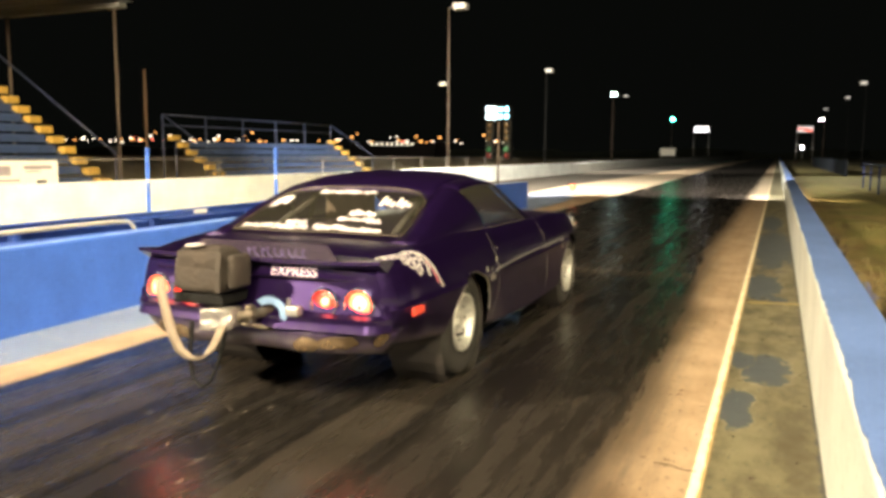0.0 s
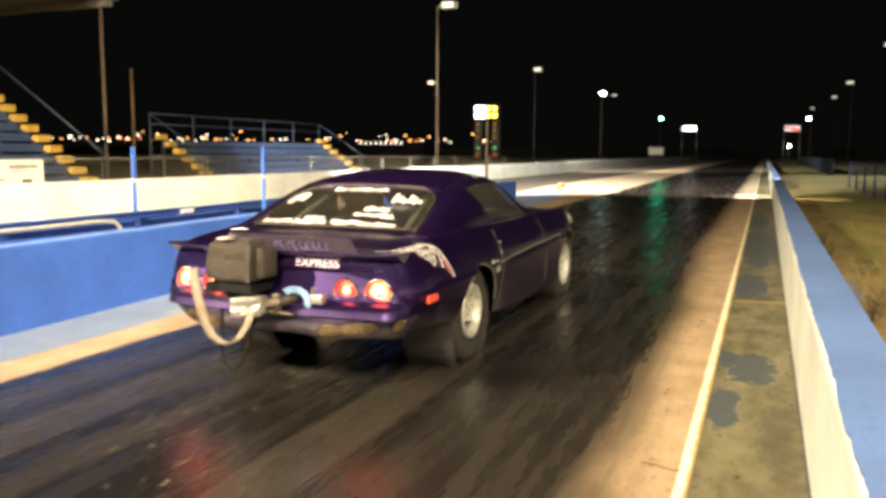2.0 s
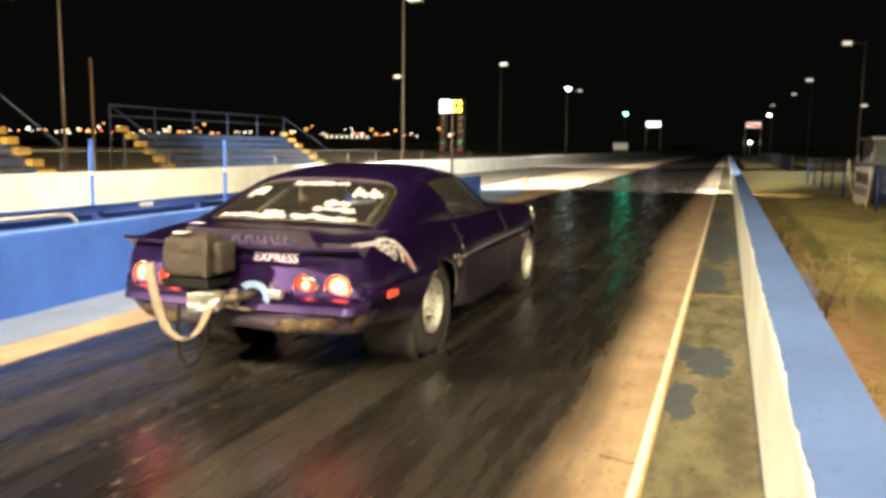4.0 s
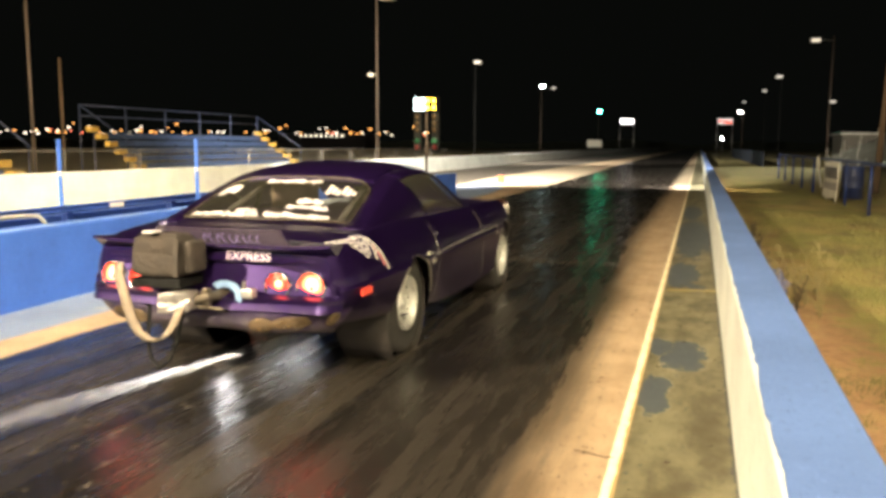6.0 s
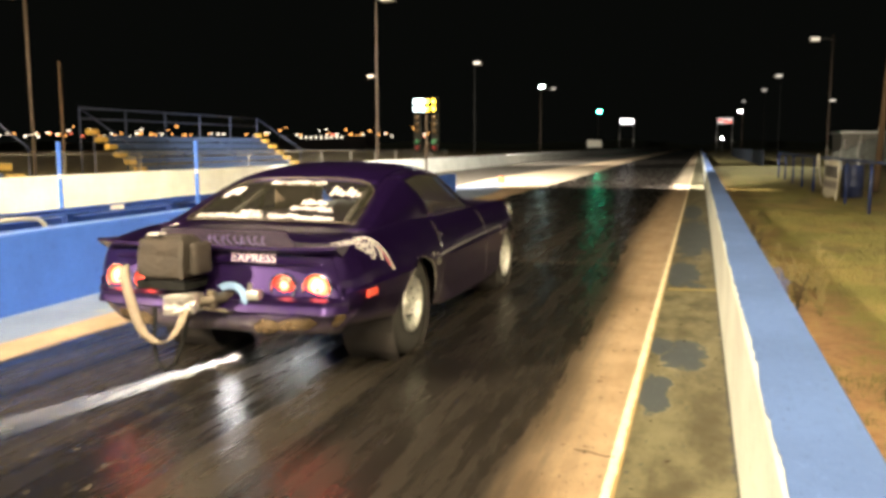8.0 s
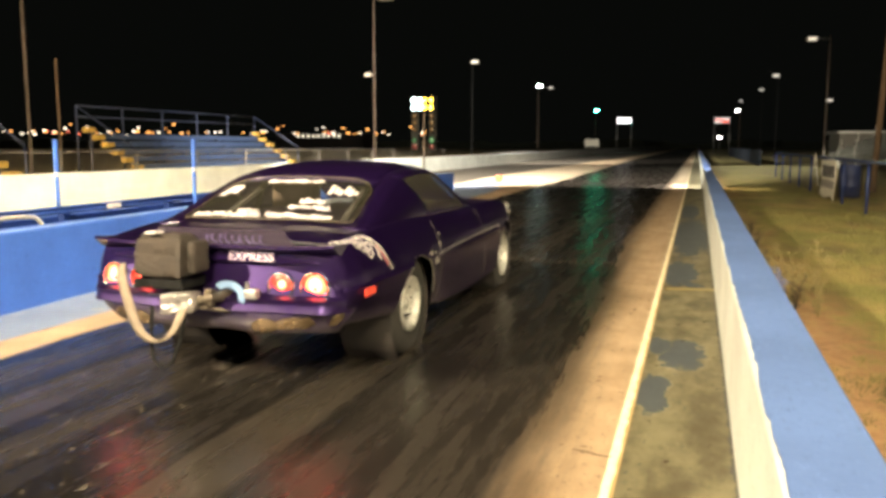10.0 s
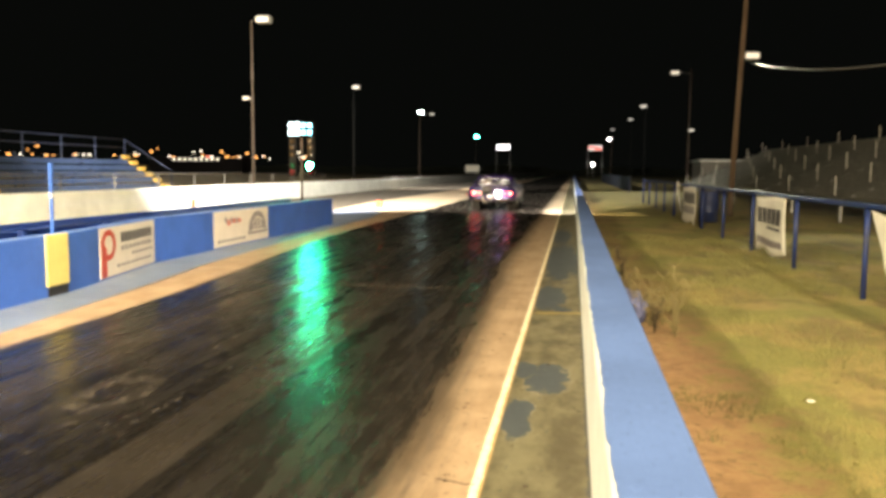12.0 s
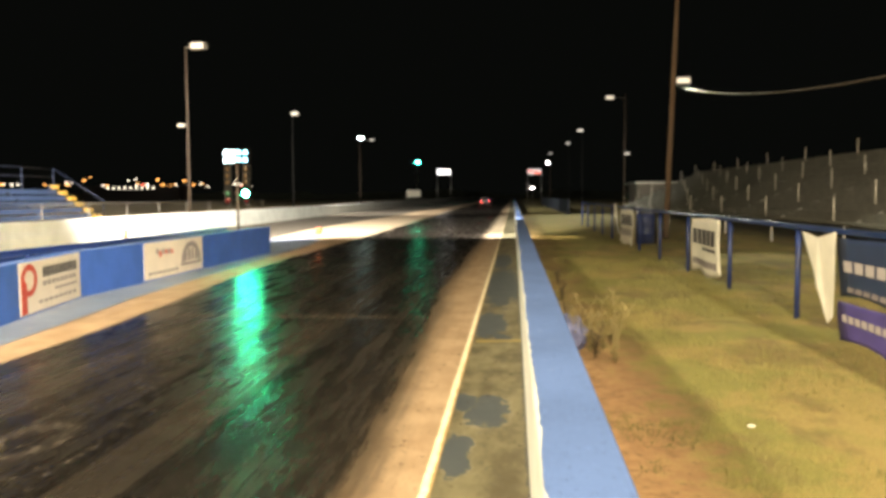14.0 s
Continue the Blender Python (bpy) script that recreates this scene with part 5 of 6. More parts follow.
def wheel(name, parent, x, y, z, r, width, rim_r, side):
    """A wheel as an empty at its hub with tyre and rim; side +1 has its face to the right."""
    hub = new(name)
    hub.parent = parent
    hub.location = (x, y, z)
    w = width / 2
    bm = bmesh.new()
    add_lathe(bm, [(-w, rim_r), (-w, r - 0.05), (-w + 0.012, r - 0.022), (-w + 0.035, r - 0.004), (-w * 0.5, r), (w * 0.5, r), (w - 0.035, r - 0.004), (w - 0.012, r - 0.022), (w, r - 0.05), (w, rim_r + 0.02), (w - 0.015, rim_r)], 48, "x", (0, 0, 0), False)
    part("tyre", bm, RUBBER, hub, "", True)
    s = side
    bm = bmesh.new()
    add_lathe(bm, [(-s * (w - 0.01), rim_r - 0.002), (s * (w - 0.02), rim_r - 0.002), (s * (w + 0.004), rim_r - 0.004), (s * (w + 0.004), rim_r - 0.02), (s * (w - 0.02), rim_r - 0.028), (s * (w - 0.055), rim_r * 0.70), (s * (w - 0.085), rim_r * 0.45), (s * (w - 0.085), rim_r * 0.24), (s * (w - 0.03), rim_r * 0.20), (s * (w - 0.025), 0.0)], 40)
    rim = part("rim", bm, RIM, hub, "polished metal rim", True)
    for k in range(5):
        bm = bmesh.new()
        a = k * math.tau / 5
        add_lathe(bm, [(s * (w - 0.10), 0.009), (s * (w - 0.070), 0.009), (s * (w - 0.066), 0.0)], 8, "x", (0, math.cos(a) * rim_r * 0.33, math.sin(a) * rim_r * 0.33))
        part("wheel_nut", bm, CHROME, rim)
    for k in range(10):
        bm = bmesh.new()
        a = k * math.tau / 10
        add_lathe(bm, [(s * (w - 0.085), 0.010), (s * (w - 0.046), 0.009), (s * (w - 0.044), 0.0)], 8, "x", (0, math.cos(a) * rim_r * 0.72, math.sin(a) * rim_r * 0.72))
        part("rim_hole", bm, BRACKET, rim)
    return hub


def round_light(parent, x, y, z, r, hot):
    bm = bmesh.new()
    add_lathe(bm, [(0.02, r + 0.010), (-0.010, r + 0.010), (-0.016, r + 0.004), (-0.012, r - 0.002), (0.012, r - 0.006)], 28, "y", (x, y, z), False)
    lamp = part("tail_light", bm, CHROME, parent, "round red tail light in a bright ring", True)
    bm = bmesh.new()
    add_lathe(bm, [(0.012, r - 0.005), (0.004, r * 0.85), (-0.003, r * 0.5), (-0.005, 0.0)], 28, "y", (x, y, z))
    part("lens", bm, LENS_RED, lamp, "glowing red lens", True)
    hr = r * hot
    bm = bmesh.new()
    add_lathe(bm, [(-0.002, hr * 1.30), (-0.006, hr), (-0.008, 0.0)], 24, "y", (x + 0.006, y, z + 0.006))
    part("reflector", bm, LENS_WARM, lamp, "orange-lit inner reflector", True)
    bm = bmesh.new()
    add_lathe(bm, [(-0.008, hr * 0.85), (-0.012, hr * 0.5), (-0.014, 0.0)], 20, "y", (x + 0.010, y, z + 0.012))
    part("bulb", bm, LENS_HOT, lamp, "bright lit bulb", True)
    if hot > 0.5:
        bm = bmesh.new()
        add_lathe(bm, [(-0.012, 0.012), (-0.018, 0.008), (-0.019, 0.0)], 12, "y", (x + 0.010, y, z - 0.004))
        part("bulb_cap", bm, BRACKET, lamp, "dark bulb cap", True)
    return lamp


def side_decal(bm, bvh, poly, lift=0.004):
    """A sticker laid on the shoulder of the right flank; poly in (y, z)."""
    vs = []
    for y, z in poly:
        y = -0.441 + (y + 0.405) * 0.906
        z = 0.667 + (z - 0.655) - 0.427 * (y + 0.441)
        hit, nrm, _, _ = bvh.ray_cast(Vector((2.95, y - 0.6, z + 1.0)), Vector((-1, 0.3, -0.5)))
        if hit is None or hit.x < 0.3:
            return
        vs.append(bm.verts.new(hit + nrm * (lift if nrm.x > 0 else -lift)))
    bm.faces.new(vs)


def glass_decal(bm, u0, u1, v0, v1, n=6):
    """A sticker on the rear window; u across in metres-like s, v up the glass, both 0 to 1."""
    rows = []
    for i in range(n + 1):
        row = []
        for j in range(2):
            y = lerp(-0.32, 0.25, lerp(v0, v1, j))
            s = lerp(0.60, 1.40, 1 - lerp(u0, u1, i / n))
            p = green(y, s if s <= 1 else 2 - s)
            if s > 1:
                p.x = -p.x
            row.append(bm.verts.new(p + Vector((0, -0.004, 0.006))))
        rows.append(row)
    for a, b in zip(rows, rows[1:]):
        bm.faces.new((a[0], b[0], b[1], a[1]))


glow_drums = []
# hidden emitters added to make the white ground streak and its glint
STREAK_GLOW = mat("added_streak_glow", (0.9, 0.9, 0.9), 0.3, var=0, emit=(1.0, 0.98, 0.95), emit_strength=5000000)
GLINT_GLOW = mat("added_glint_glow", (0.9, 0.9, 0.9), 0.3, var=0, emit=(1.0, 0.98, 0.95), emit_strength=105)


def build_car():
    from mathutils.bvhtree import BVHTree
    c = thing("drag_car", "dark purple two-door drag car with a parachute pack on its tail", "car")
    bm = build_shell()
    bvh = BVHTree.FromBMesh(bm)
    body = part("body", bm, PAINT, c, "", True)
    body.data.set_sharp_from_angle(angle=radians(38))
    skin(part("roof", patch(lambda a, b: (lerp(0.26, 1.30, a), lerp(0.585, 1.415, b)), 16, 24), PAINT, c, "", True), 0.02)
    for m in (0, 1):
        skin(part("rear_pillar", patch(lambda a, b: (lerp(-0.42, lerp(0.72, 0.44, b), a), lerp(0.0, 0.585, b)), 20, 14, m), PAINT, c, "", True), 0.015)
        skin(part("windscreen_pillar", patch(lambda a, b: (lerp(lerp(1.74, 1.12, b), lerp(1.99, 1.30, b), a), lerp(0.0, 0.585, b)), 6, 12, m), PAINT, c, "", True), 0.015)
        skin(part("roof_rail", patch(lambda a, b: (lerp(lerp(0.50, 0.44, b), lerp(1.24, 1.12, b), a), lerp(0.475, 0.585, b)), 10, 3, m), PAINT, c, "", True), 0.015)
        skin(part("window_sill", patch(lambda a, b: (lerp(0.66, 1.78, a), lerp(0.0, 0.05, b)), 10, 2, m), PAINT, c, "", True), 0.015)
        w = part("side_window", patch(lambda a, b: (lerp(lerp(0.72, 0.48, b), lerp(1.72, 1.24, b), a), lerp(0.045, 0.475, b)), 8, 8, m), MILKY, c, "milky side window", True)
        w.visible_shadow = False
    w = part("rear_window", patch(lambda a, b: (lerp(-0.33, 0.26, a), lerp(0.585, 1.415, b)), 14, 24), HAZED, c, "sloping rear window with white stickers", True)
    w.visible_shadow = False
    for m in (0, 1):
        # painted corner between the glass, the roof and the rear pillar
        bm = bmesh.new()
        fan, hub_at = [], (0.265, 0.58)
        for k in range(9):
            a = k / 8 * math.pi / 2
            fan.append((lerp(0.265, 0.085, 1 - math.cos(a)), lerp(0.715, 0.58, math.sin(a))))
        vs = []
        for y, s_ in fan + [hub_at]:
            p = green(y, s_)
            vs.append(bm.verts.new((-p.x if m else p.x, p.y - 0.003, p.z + 0.005)))
        for k in range(8):
            bm.faces.new((vs[-1], vs[k], vs[k + 1]))
        part("window_corner", bm, PAINT, c, "", True)
    box_part("deck_cowl", (-0.70, 0.70, -0.44, -0.31, 0.86, 0.894), PAINT, c, bevel=0.012)
    front = part("windscreen", patch(lambda a, b: (lerp(1.30, 1.97, a), lerp(0.58, 1.42, b)), 10, 20), GLASS, c, "", True)
    front.visible_shadow = False
    # window surround
    bm = bmesh.new()
    bend = [k / 8 * math.pi / 2 for k in range(9)]
    corner = [(lerp(0.265, 0.085, 1 - math.cos(a)), lerp(0.715, 0.58, math.sin(a))) for a in bend]
    edge = [(-0.33, s) for s in np.linspace(0.60, 1.40, 15)] + [(y, 1.415) for y in np.linspace(-0.3, 0.07, 6)] + [(y, 2 - s) for y, s in corner[::-1]] + [(0.265, s) for s in np.linspace(1.27, 0.73, 13)] + corner + [(y, 0.585) for y in np.linspace(0.07, -0.33, 7)]
    pts = []
    for y, s in edge:
        p = green(y, s if s <= 1 else 2 - s)
        pts.append((-p.x if s > 1 else p.x, p.y, p.z + 0.008))
    add_tube(bm, pts, 0.005, 6)
    part("window_trim", bm, BRACKET, w, "thin dull metal trim", True)
    # stickers of the rear window
    rag = random.Random(31)
    for k, (u0, u1, v0, v1) in enumerate([(0.02, 0.15, 0.55, 0.84), (0.30, 0.66, 0.84, 0.95), (0.03, 0.24, 0.04, 0.17), (0.25, 0.46, 0.02, 0.17), (0.29, 0.42, 0.15, 0.25),
                                          (0.48, 0.64, 0.03, 0.18), (0.62, 0.88, 0.02, 0.15), (0.56, 0.82, 0.25, 0.35), (0.60, 0.77, 0.36, 0.50), (0.74, 0.84, 0.22, 0.29)]):
        cuts = max(3, int((u1 - u0) / 0.022))
        for j in range(cuts):
            w0, w1 = u0 + (u1 - u0) * j / cuts, u0 + (u1 - u0) * (j + rag.uniform(0.75, 1.0)) / cuts
            bm = bmesh.new()
            glass_decal(bm, w0, w1, v0 + rag.uniform(0, 0.35) * (v1 - v0), v1 - rag.uniform(0, 0.4) * (v1 - v0), 1)
            part("sticker", bm, DECAL, w, "white vinyl sticker with illegible lettering")
    for k in range(6):
        # block of slanted bars, too worn to read
        u = 0.735 + k * 0.036
        bm = bmesh.new()
        glass_decal(bm, u, u + 0.027, 0.60 + 0.03 * (k % 2), 0.82 - 0.05 * (k % 3), 1)
        part("sticker", bm, DECAL, w)
    # tail: leaning panel with a recessed field, valance, bumper, spoiler
    def tail_y(x, z):
        frame_half = 0.755 + (0.735 - z) * 0.30
        inset = min(frame_half - abs(x), 0.738 - z, z - 0.548)
        t = max(0.0, min(1.0, (inset + 0.004) / 0.020))
        ridge = math.exp(-((inset + 0.008) / 0.012) ** 2)
        return -1.052 + 0.38 * (z - 0.50) + 0.045 * (x / 0.8) ** 2 + 0.10 * max(0.0, (abs(x) - 0.72) / 0.12) ** 2 + 0.026 * t * t * (3 - 2 * t) - 0.013 * ridge

    bm = bmesh.new()
    xs, zs = np.linspace(-0.835, 0.835, 111), np.linspace(0.475, 0.80, 45)
    grid = [[bm.verts.new((x * (1 - 0.10 * max(0.0, (z - 0.6) / 0.2)), tail_y(x, z), z)) for z in zs] for x in xs]
    for a, b in zip(grid, grid[1:]):
        for k in range(len(zs) - 1):
            bm.faces.new((a[k], b[k], b[k + 1], a[k + 1]))
    rim = [r[0] for r in grid] + grid[-1][1:] + [r[-1] for r in grid[-2::-1]] + grid[0][-2:0:-1]
    back = [bm.verts.new((v.co.x * 0.97, -0.86, v.co.z)) for v in rim]
    for k in range(len(rim)):
        bm.faces.new((rim[k], rim[(k + 1) % len(rim)], back[(k + 1) % len(rim)], back[k]))
    part("tail_panel", bm, PAINT, c, "bright purple recessed tail panel", True).data.set_sharp_from_angle(angle=radians(40))
    bm = bmesh.new()
    rows = []
    for k in range(41):
        x = -0.86 + k * 1.72 / 40
        bend = 0.15 * abs(x / 0.86) ** 5
        dent = 0.010 * noise.noise((x * 6, 1.5, 0)) + 0.012 * math.exp(-((x - 0.15) / 0.12) ** 2)
        rows.append([bm.verts.new((x * float(np.interp(z, (0.335, 0.47), (0.86, 0.985))), -1.03 + bend + dy + dent, z + dent * 0.6)) for dy, z in ((0.16, 0.335), (0.06, 0.335), (0.022, 0.352), (0.006, 0.39), (-0.004, 0.44), (0.0, 0.470), (0.03, 0.482), (0.10, 0.484))])
    for r0, r1 in zip(rows, rows[1:]):
        for k in range(7):
            bm.faces.new((r0[k], r0[k + 1], r1[k + 1], r1[k]))
    bm.faces.new(rows[0][::-1])
    bm.faces.new(rows[-1])
    bump = part("bumper", bm, PAINT, c, "purple rear bumper with bare dented plates", True)
    for x0, x1, z0, z1 in ((-0.70, -0.40, 0.35, 0.44), (0.33, 0.50, 0.348, 0.430), (0.47, 0.72, 0.375, 0.445), (0.79, 0.845, 0.40, 0.475)):
        bm = bmesh.new()
        rows = []
        for k in range(15):
            x = lerp(x0, x1, k / 14)
            bend = 0.15 * abs(x / 0.86) ** 5
            dent = 0.010 * noise.noise((x * 6, 1.5, 0)) + 0.012 * math.exp(-((x - 0.15) / 0.12) ** 2)
            end = min(1.0, 4 * min(k, 14 - k) / 14 + 0.25)
            lo, hi = z0 + 0.014 * noise.noise((x * 15, 5, 0)), z1 + 0.018 * noise.noise((x * 11, 2, 0))
            mid = (lo + hi) / 2
            row = []
            for j in range(6):
                z = mid + (lerp(lo, hi, j / 5) - mid) * end
                dy = float(np.interp(z, (0.335, 0.352, 0.39, 0.44, 0.470), (0.06, 0.022, 0.006, -0.004, 0.0)))
                row.append(bm.verts.new((x * float(np.interp(z, (0.335, 0.47), (0.86, 0.985))), -1.036 + bend + dy + dent + 0.006 * noise.noise((x * 22, z * 22, 3)), z + dent * 0.6)))
            rows.append(row)
        for r0, r1 in zip(rows, rows[1:]):
            for k in range(5):
                bm.faces.new((r0[k], r0[k + 1], r1[k + 1], r1[k]))
        part("plate", bm, BUMPER, bump, "tarnished plated bumper face", True)
    for x, z, r in ((0.12, 0.487, 0.035), (0.19, 0.493, 0.045), (0.235, 0.487, 0.030), (0.05, 0.482, 0.022)):
        bm = bmesh.new()
        bmesh.ops.create_icosphere(bm, subdivisions=2, radius=r)
        for v in bm.verts:
            v.co = Vector((v.co.x, v.co.y * 0.25, v.co.z * 0.35)) * (1 + 0.5 * noise.noise(v.co * 40))
            v.co += Vector((x, -1.03, z))
        part("torn_edge", bm, CRUMPLED, bump, "torn bright metal edge", True)
    bm = bmesh.new()
    rows = []
    for k in range(21):
        x = -0.79 + k * 1.58 / 20
        e = abs(x / 0.79) ** 4
        rows.append([bm.verts.new(p) for p in ((x, -0.70 + 0.06 * e, 0.862 - 0.05 * e), (x, -0.93 + 0.05 * e, 0.794 - 0.012 * e), (x, -1.005 + 0.04 * e, 0.822 + 0.014 * e), (x, -1.002 + 0.04 * e, 0.836 + 0.014 * e), (x, -0.87 + 0.06 * e, 0.850 - 0.01 * e))])
    for r0, r1 in zip(rows, rows[1:]):
        for k in range(5):
            bm.faces.new((r0[k], r0[(k + 1) % 5], r1[(k + 1) % 5], r1[k]))
    bm.faces.new(rows[0][::-1])
    bm.faces.new(rows[-1])
    sp = part("spoiler", bm, PAINT, c, "purple ducktail spoiler")
    bm = bmesh.new()
    vs = [(-0.34, -0.985, 0.834), (0.56, -0.985, 0.834), (0.50, -1.005, 0.930), (-0.30, -1.005, 0.930)]
    f = [bm.verts.new(v) for v in vs]
    b = [bm.verts.new((x, y + 0.008, z)) for x, y, z in vs]
    bm.faces.new(f)
    bm.faces.new(b[::-1])
    for i in range(4):
        bm.faces.new((f[i], b[i], b[(i + 1) % 4], f[(i + 1) % 4]))
    part("spoiler_plate", bm, SMOKED_HAZE, sp, "smoked clear plate with faded lettering")
    rnd = random.Random(4)
    for k in range(9):
        # faded looping script, too worn to read
        x, z = 0.02 + k * 0.043, 0.873
        h, wd = rnd.uniform(0.018, 0.027), rnd.uniform(0.012, 0.020)
        bm = bmesh.new()
        turn = rnd.uniform(-0.6, 0.6)
        pts = [(x + wd * math.cos(a + turn) + 0.004 * a, -1.003 - 0.2 * (z - 0.83 + h * math.sin(a)), z + h * math.sin(a)) for a in np.linspace(rnd.uniform(0, 1.5), rnd.uniform(4.2, 6.2), 12)]
        add_tube(bm, pts, 0.0035, 5)
        part("lettering", bm, DECAL_LILAC, sp)
    text = bpy.data.curves.new("lettering", "FONT")
    text.body, text.size, text.extrude, text.offset, text.align_x, text.align_y = "EXPRESS", 0.078, 0.001, 0.001, "CENTER", "CENTER"
    flat = new("lettering_curve", text)
    me = bpy.data.meshes.new_from_object(flat)
    bpy.data.objects.remove(flat)
    me.materials.append(DECAL_PALE)
    text_ob = new("lettering", me)
    text_ob.parent = c
    text_ob["label"] = "pale block lettering"
    text_ob.matrix_basis = pose(0.275, tail_y(0.275, 0.770) - 0.020, 0.770, 72)
    for k in range(12):
        bm = bmesh.new()
        add_lathe(bm, [(0, 0.006), (-0.006, 0.004), (-0.007, 0)], 8, "y", (-0.25 + k * 0.07, -1.004, 0.832))
        part("rivet", bm, CHROME, sp)
    for x, r, hot in ((-0.655, 0.080, 0.62), (-0.455, 0.072, 0.34), (0.465, 0.072, 0.34), (0.665, 0.080, 0.62)):
        round_light(c, x, tail_y(x, 0.612) - 0.004, 0.612, r, hot)
    for s in (1, -1):
        bm = bmesh.new()
        add_box(bm, 0.905 * s - 0.010, 0.905 * s + 0.010, -0.80, -0.66, 0.545, 0.59, 0.008)
        part("side_marker", bm, LENS_MARK, c, "red side marker lamp")
    # flank decal: pale flame-edged shape made of links and a ragged head
    def link(y, z, r, k):
        bm = bmesh.new()
        n = 12
        for i in range(n):
            a, b = i * math.tau / n, (i + 1) * math.tau / n
            side_decal(bm, bvh, [(y + math.cos(t) * q * (1.25 if k % 2 else 0.95), z + math.sin(t) * q) for t, q in ((a, r), (b, r), (b, r * 0.55), (a, r * 0.55))])
        bmesh.ops.remove_doubles(bm, verts=bm.verts[:], dist=1e-4)
        part("decal", bm, DECAL, c, "white chain-link decal")

    for k in range(8):
        t = k / 7
        link(lerp(-0.95, -0.69, t), lerp(0.752, 0.792, t), lerp(0.017, 0.026, t), k)
    for k, (y, z, r) in enumerate(((-0.76, 0.745, 0.024), (-0.70, 0.735, 0.030), (-0.645, 0.705, 0.028), (-0.63, 0.765, 0.030), (-0.585, 0.805, 0.024))):
        link(y, z, r, k)
    for line, w, m in (([(-0.70, 0.822), (-0.62, 0.838), (-0.54, 0.834), (-0.49, 0.808), (-0.455, 0.755), (-0.43, 0.70), (-0.405, 0.655)], 0.013, DECAL), ([(-0.63, 0.80), (-0.60, 0.76), (-0.61, 0.705)], 0.009, DECAL),
                       ([(-0.57, 0.815), (-0.54, 0.76), (-0.535, 0.69)], 0.013, DECAL), ([(-0.525, 0.80), (-0.49, 0.745), (-0.45, 0.67)], 0.011, DECAL_PINK), ([(-0.55, 0.72), (-0.50, 0.765), (-0.52, 0.81)], 0.008, DECAL)):
        bm = bmesh.new()
        offs = []
        for i in range(len(line)):
            p, q = line[max(0, i - 1)], line[min(len(line) - 1, i + 1)]
            d = Vector((q[0] - p[0], q[1] - p[1])).normalized()
            offs.append(Vector((-d.y, d.x)) * w * (0.65 if i % 2 else 1.0))
        for p, q, o0, o1 in zip(line, line[1:], offs, offs[1:]):
            side_decal(bm, bvh, [(p[0] + o0.x, p[1] + o0.y), (q[0] + o1.x, q[1] + o1.y), (q[0] - o1.x, q[1] - o1.y), (p[0] - o0.x, p[1] - o0.y)], 0.006)
        bmesh.ops.remove_doubles(bm, verts=bm.verts[:], dist=1e-3)
        part("decal", bm, m, c, "white and pink curled decal")
    # trim line on the door, handle, sill, arches' lips
    bm = bmesh.new()
    pts = []
    for y in np.linspace(0.50, 2.36, 14):
        hit, nrm, _, _ = bvh.ray_cast(Vector((3, y, 0.618 + 0.018 * y)), Vector((-1, 0, 0)))
        pts.append(hit + Vector((0.004, 0, 0)))
    add_tube(bm, pts, 0.007, 6)
    part("side_trim", bm, GALV, c, "thin bright trim line along the door", True)
    for ya, yb in ((0.62, 0.52), (1.86, 1.92)):
        for side in (1, -1):
            pts = []
            for t in np.linspace(0, 1, 14):
                hit, nrm, _, _ = bvh.ray_cast(Vector((3 * side, lerp(ya, yb, t), lerp(0.85, 0.25, t))), Vector((-side, 0, 0)))
                pts.append(hit)
            bm = bmesh.new()
            add_tube(bm, pts, 0.004, 5)
            part("door_seam", bm, INSIDE, c, "", True)
    for k, (y, z, r) in enumerate(((0.40, 0.60, 0.030), (0.46, 0.585, 0.022), (0.44, 0.64, 0.018), (0.34, 0.645, 0.024), (2.40, 0.64, 0.026), (2.36, 0.60, 0.020))):
        hit, nrm, _, _ = bvh.ray_cast(Vector((3, y, z)), Vector((-1, 0, 0)))
        if hit:
            bm = bmesh.new()
            bmesh.ops.create_icosphere(bm, subdivisions=2, radius=r)
            for v in bm.verts:
                v.co = Vector((v.co.x * 0.25, v.co.y, v.co.z)) * (1 + 0.7 * noise.noise(v.co * 60 + Vector((k, 0, 0)))) + hit
            part("scrape", bm, CRUMPLED, c, "bare scraped metal patch", True)
    for y, z in ((0.66, 0.755), (0.58, 0.69)):
        hit, nrm, _, _ = bvh.ray_cast(Vector((3, y, z)), Vector((-1, 0, 0)))
        bm = bmesh.new()
        add_lathe(bm, [(-0.004, 0.016), (0.008, 0.014), (0.010, 0.0)], 12, "x", hit)
        part("lock_button", bm, CHROME, c, "", True)
    for cy, cz, r in ARCHES:
        for s in (1, -1):
            bm = bmesh.new()
            pts = []
            for a in np.linspace(0.06 * math.pi, 0.80 * math.pi, 26):
                y, z = cy + math.cos(a) * r, cz + math.sin(a) * r
                hit, nrm, _, _ = bvh.ray_cast(Vector((3, y + math.cos(a) * 0.012, z + math.sin(a) * 0.012)), Vector((-1, 0, 0)))
                x = hit.x if hit else 0.9
                pts.append((s * (x - 0.004), y, z))
            for i, p in enumerate(pts):
                pts[i] = (p[0] + 0.004 * noise.noise((i * 0.9, cy, 1)), p[1] + 0.007 * noise.noise((i * 0.7, cy, 4)), p[2] + 0.007 * noise.noise((i * 0.8, cy, 7)))
            add_tube(bm, pts, 0.008, 6)
            part("arch_lip", bm, CRUMPLED, c, "scuffed bare-metal arch lip", True)
            bm = bmesh.new()
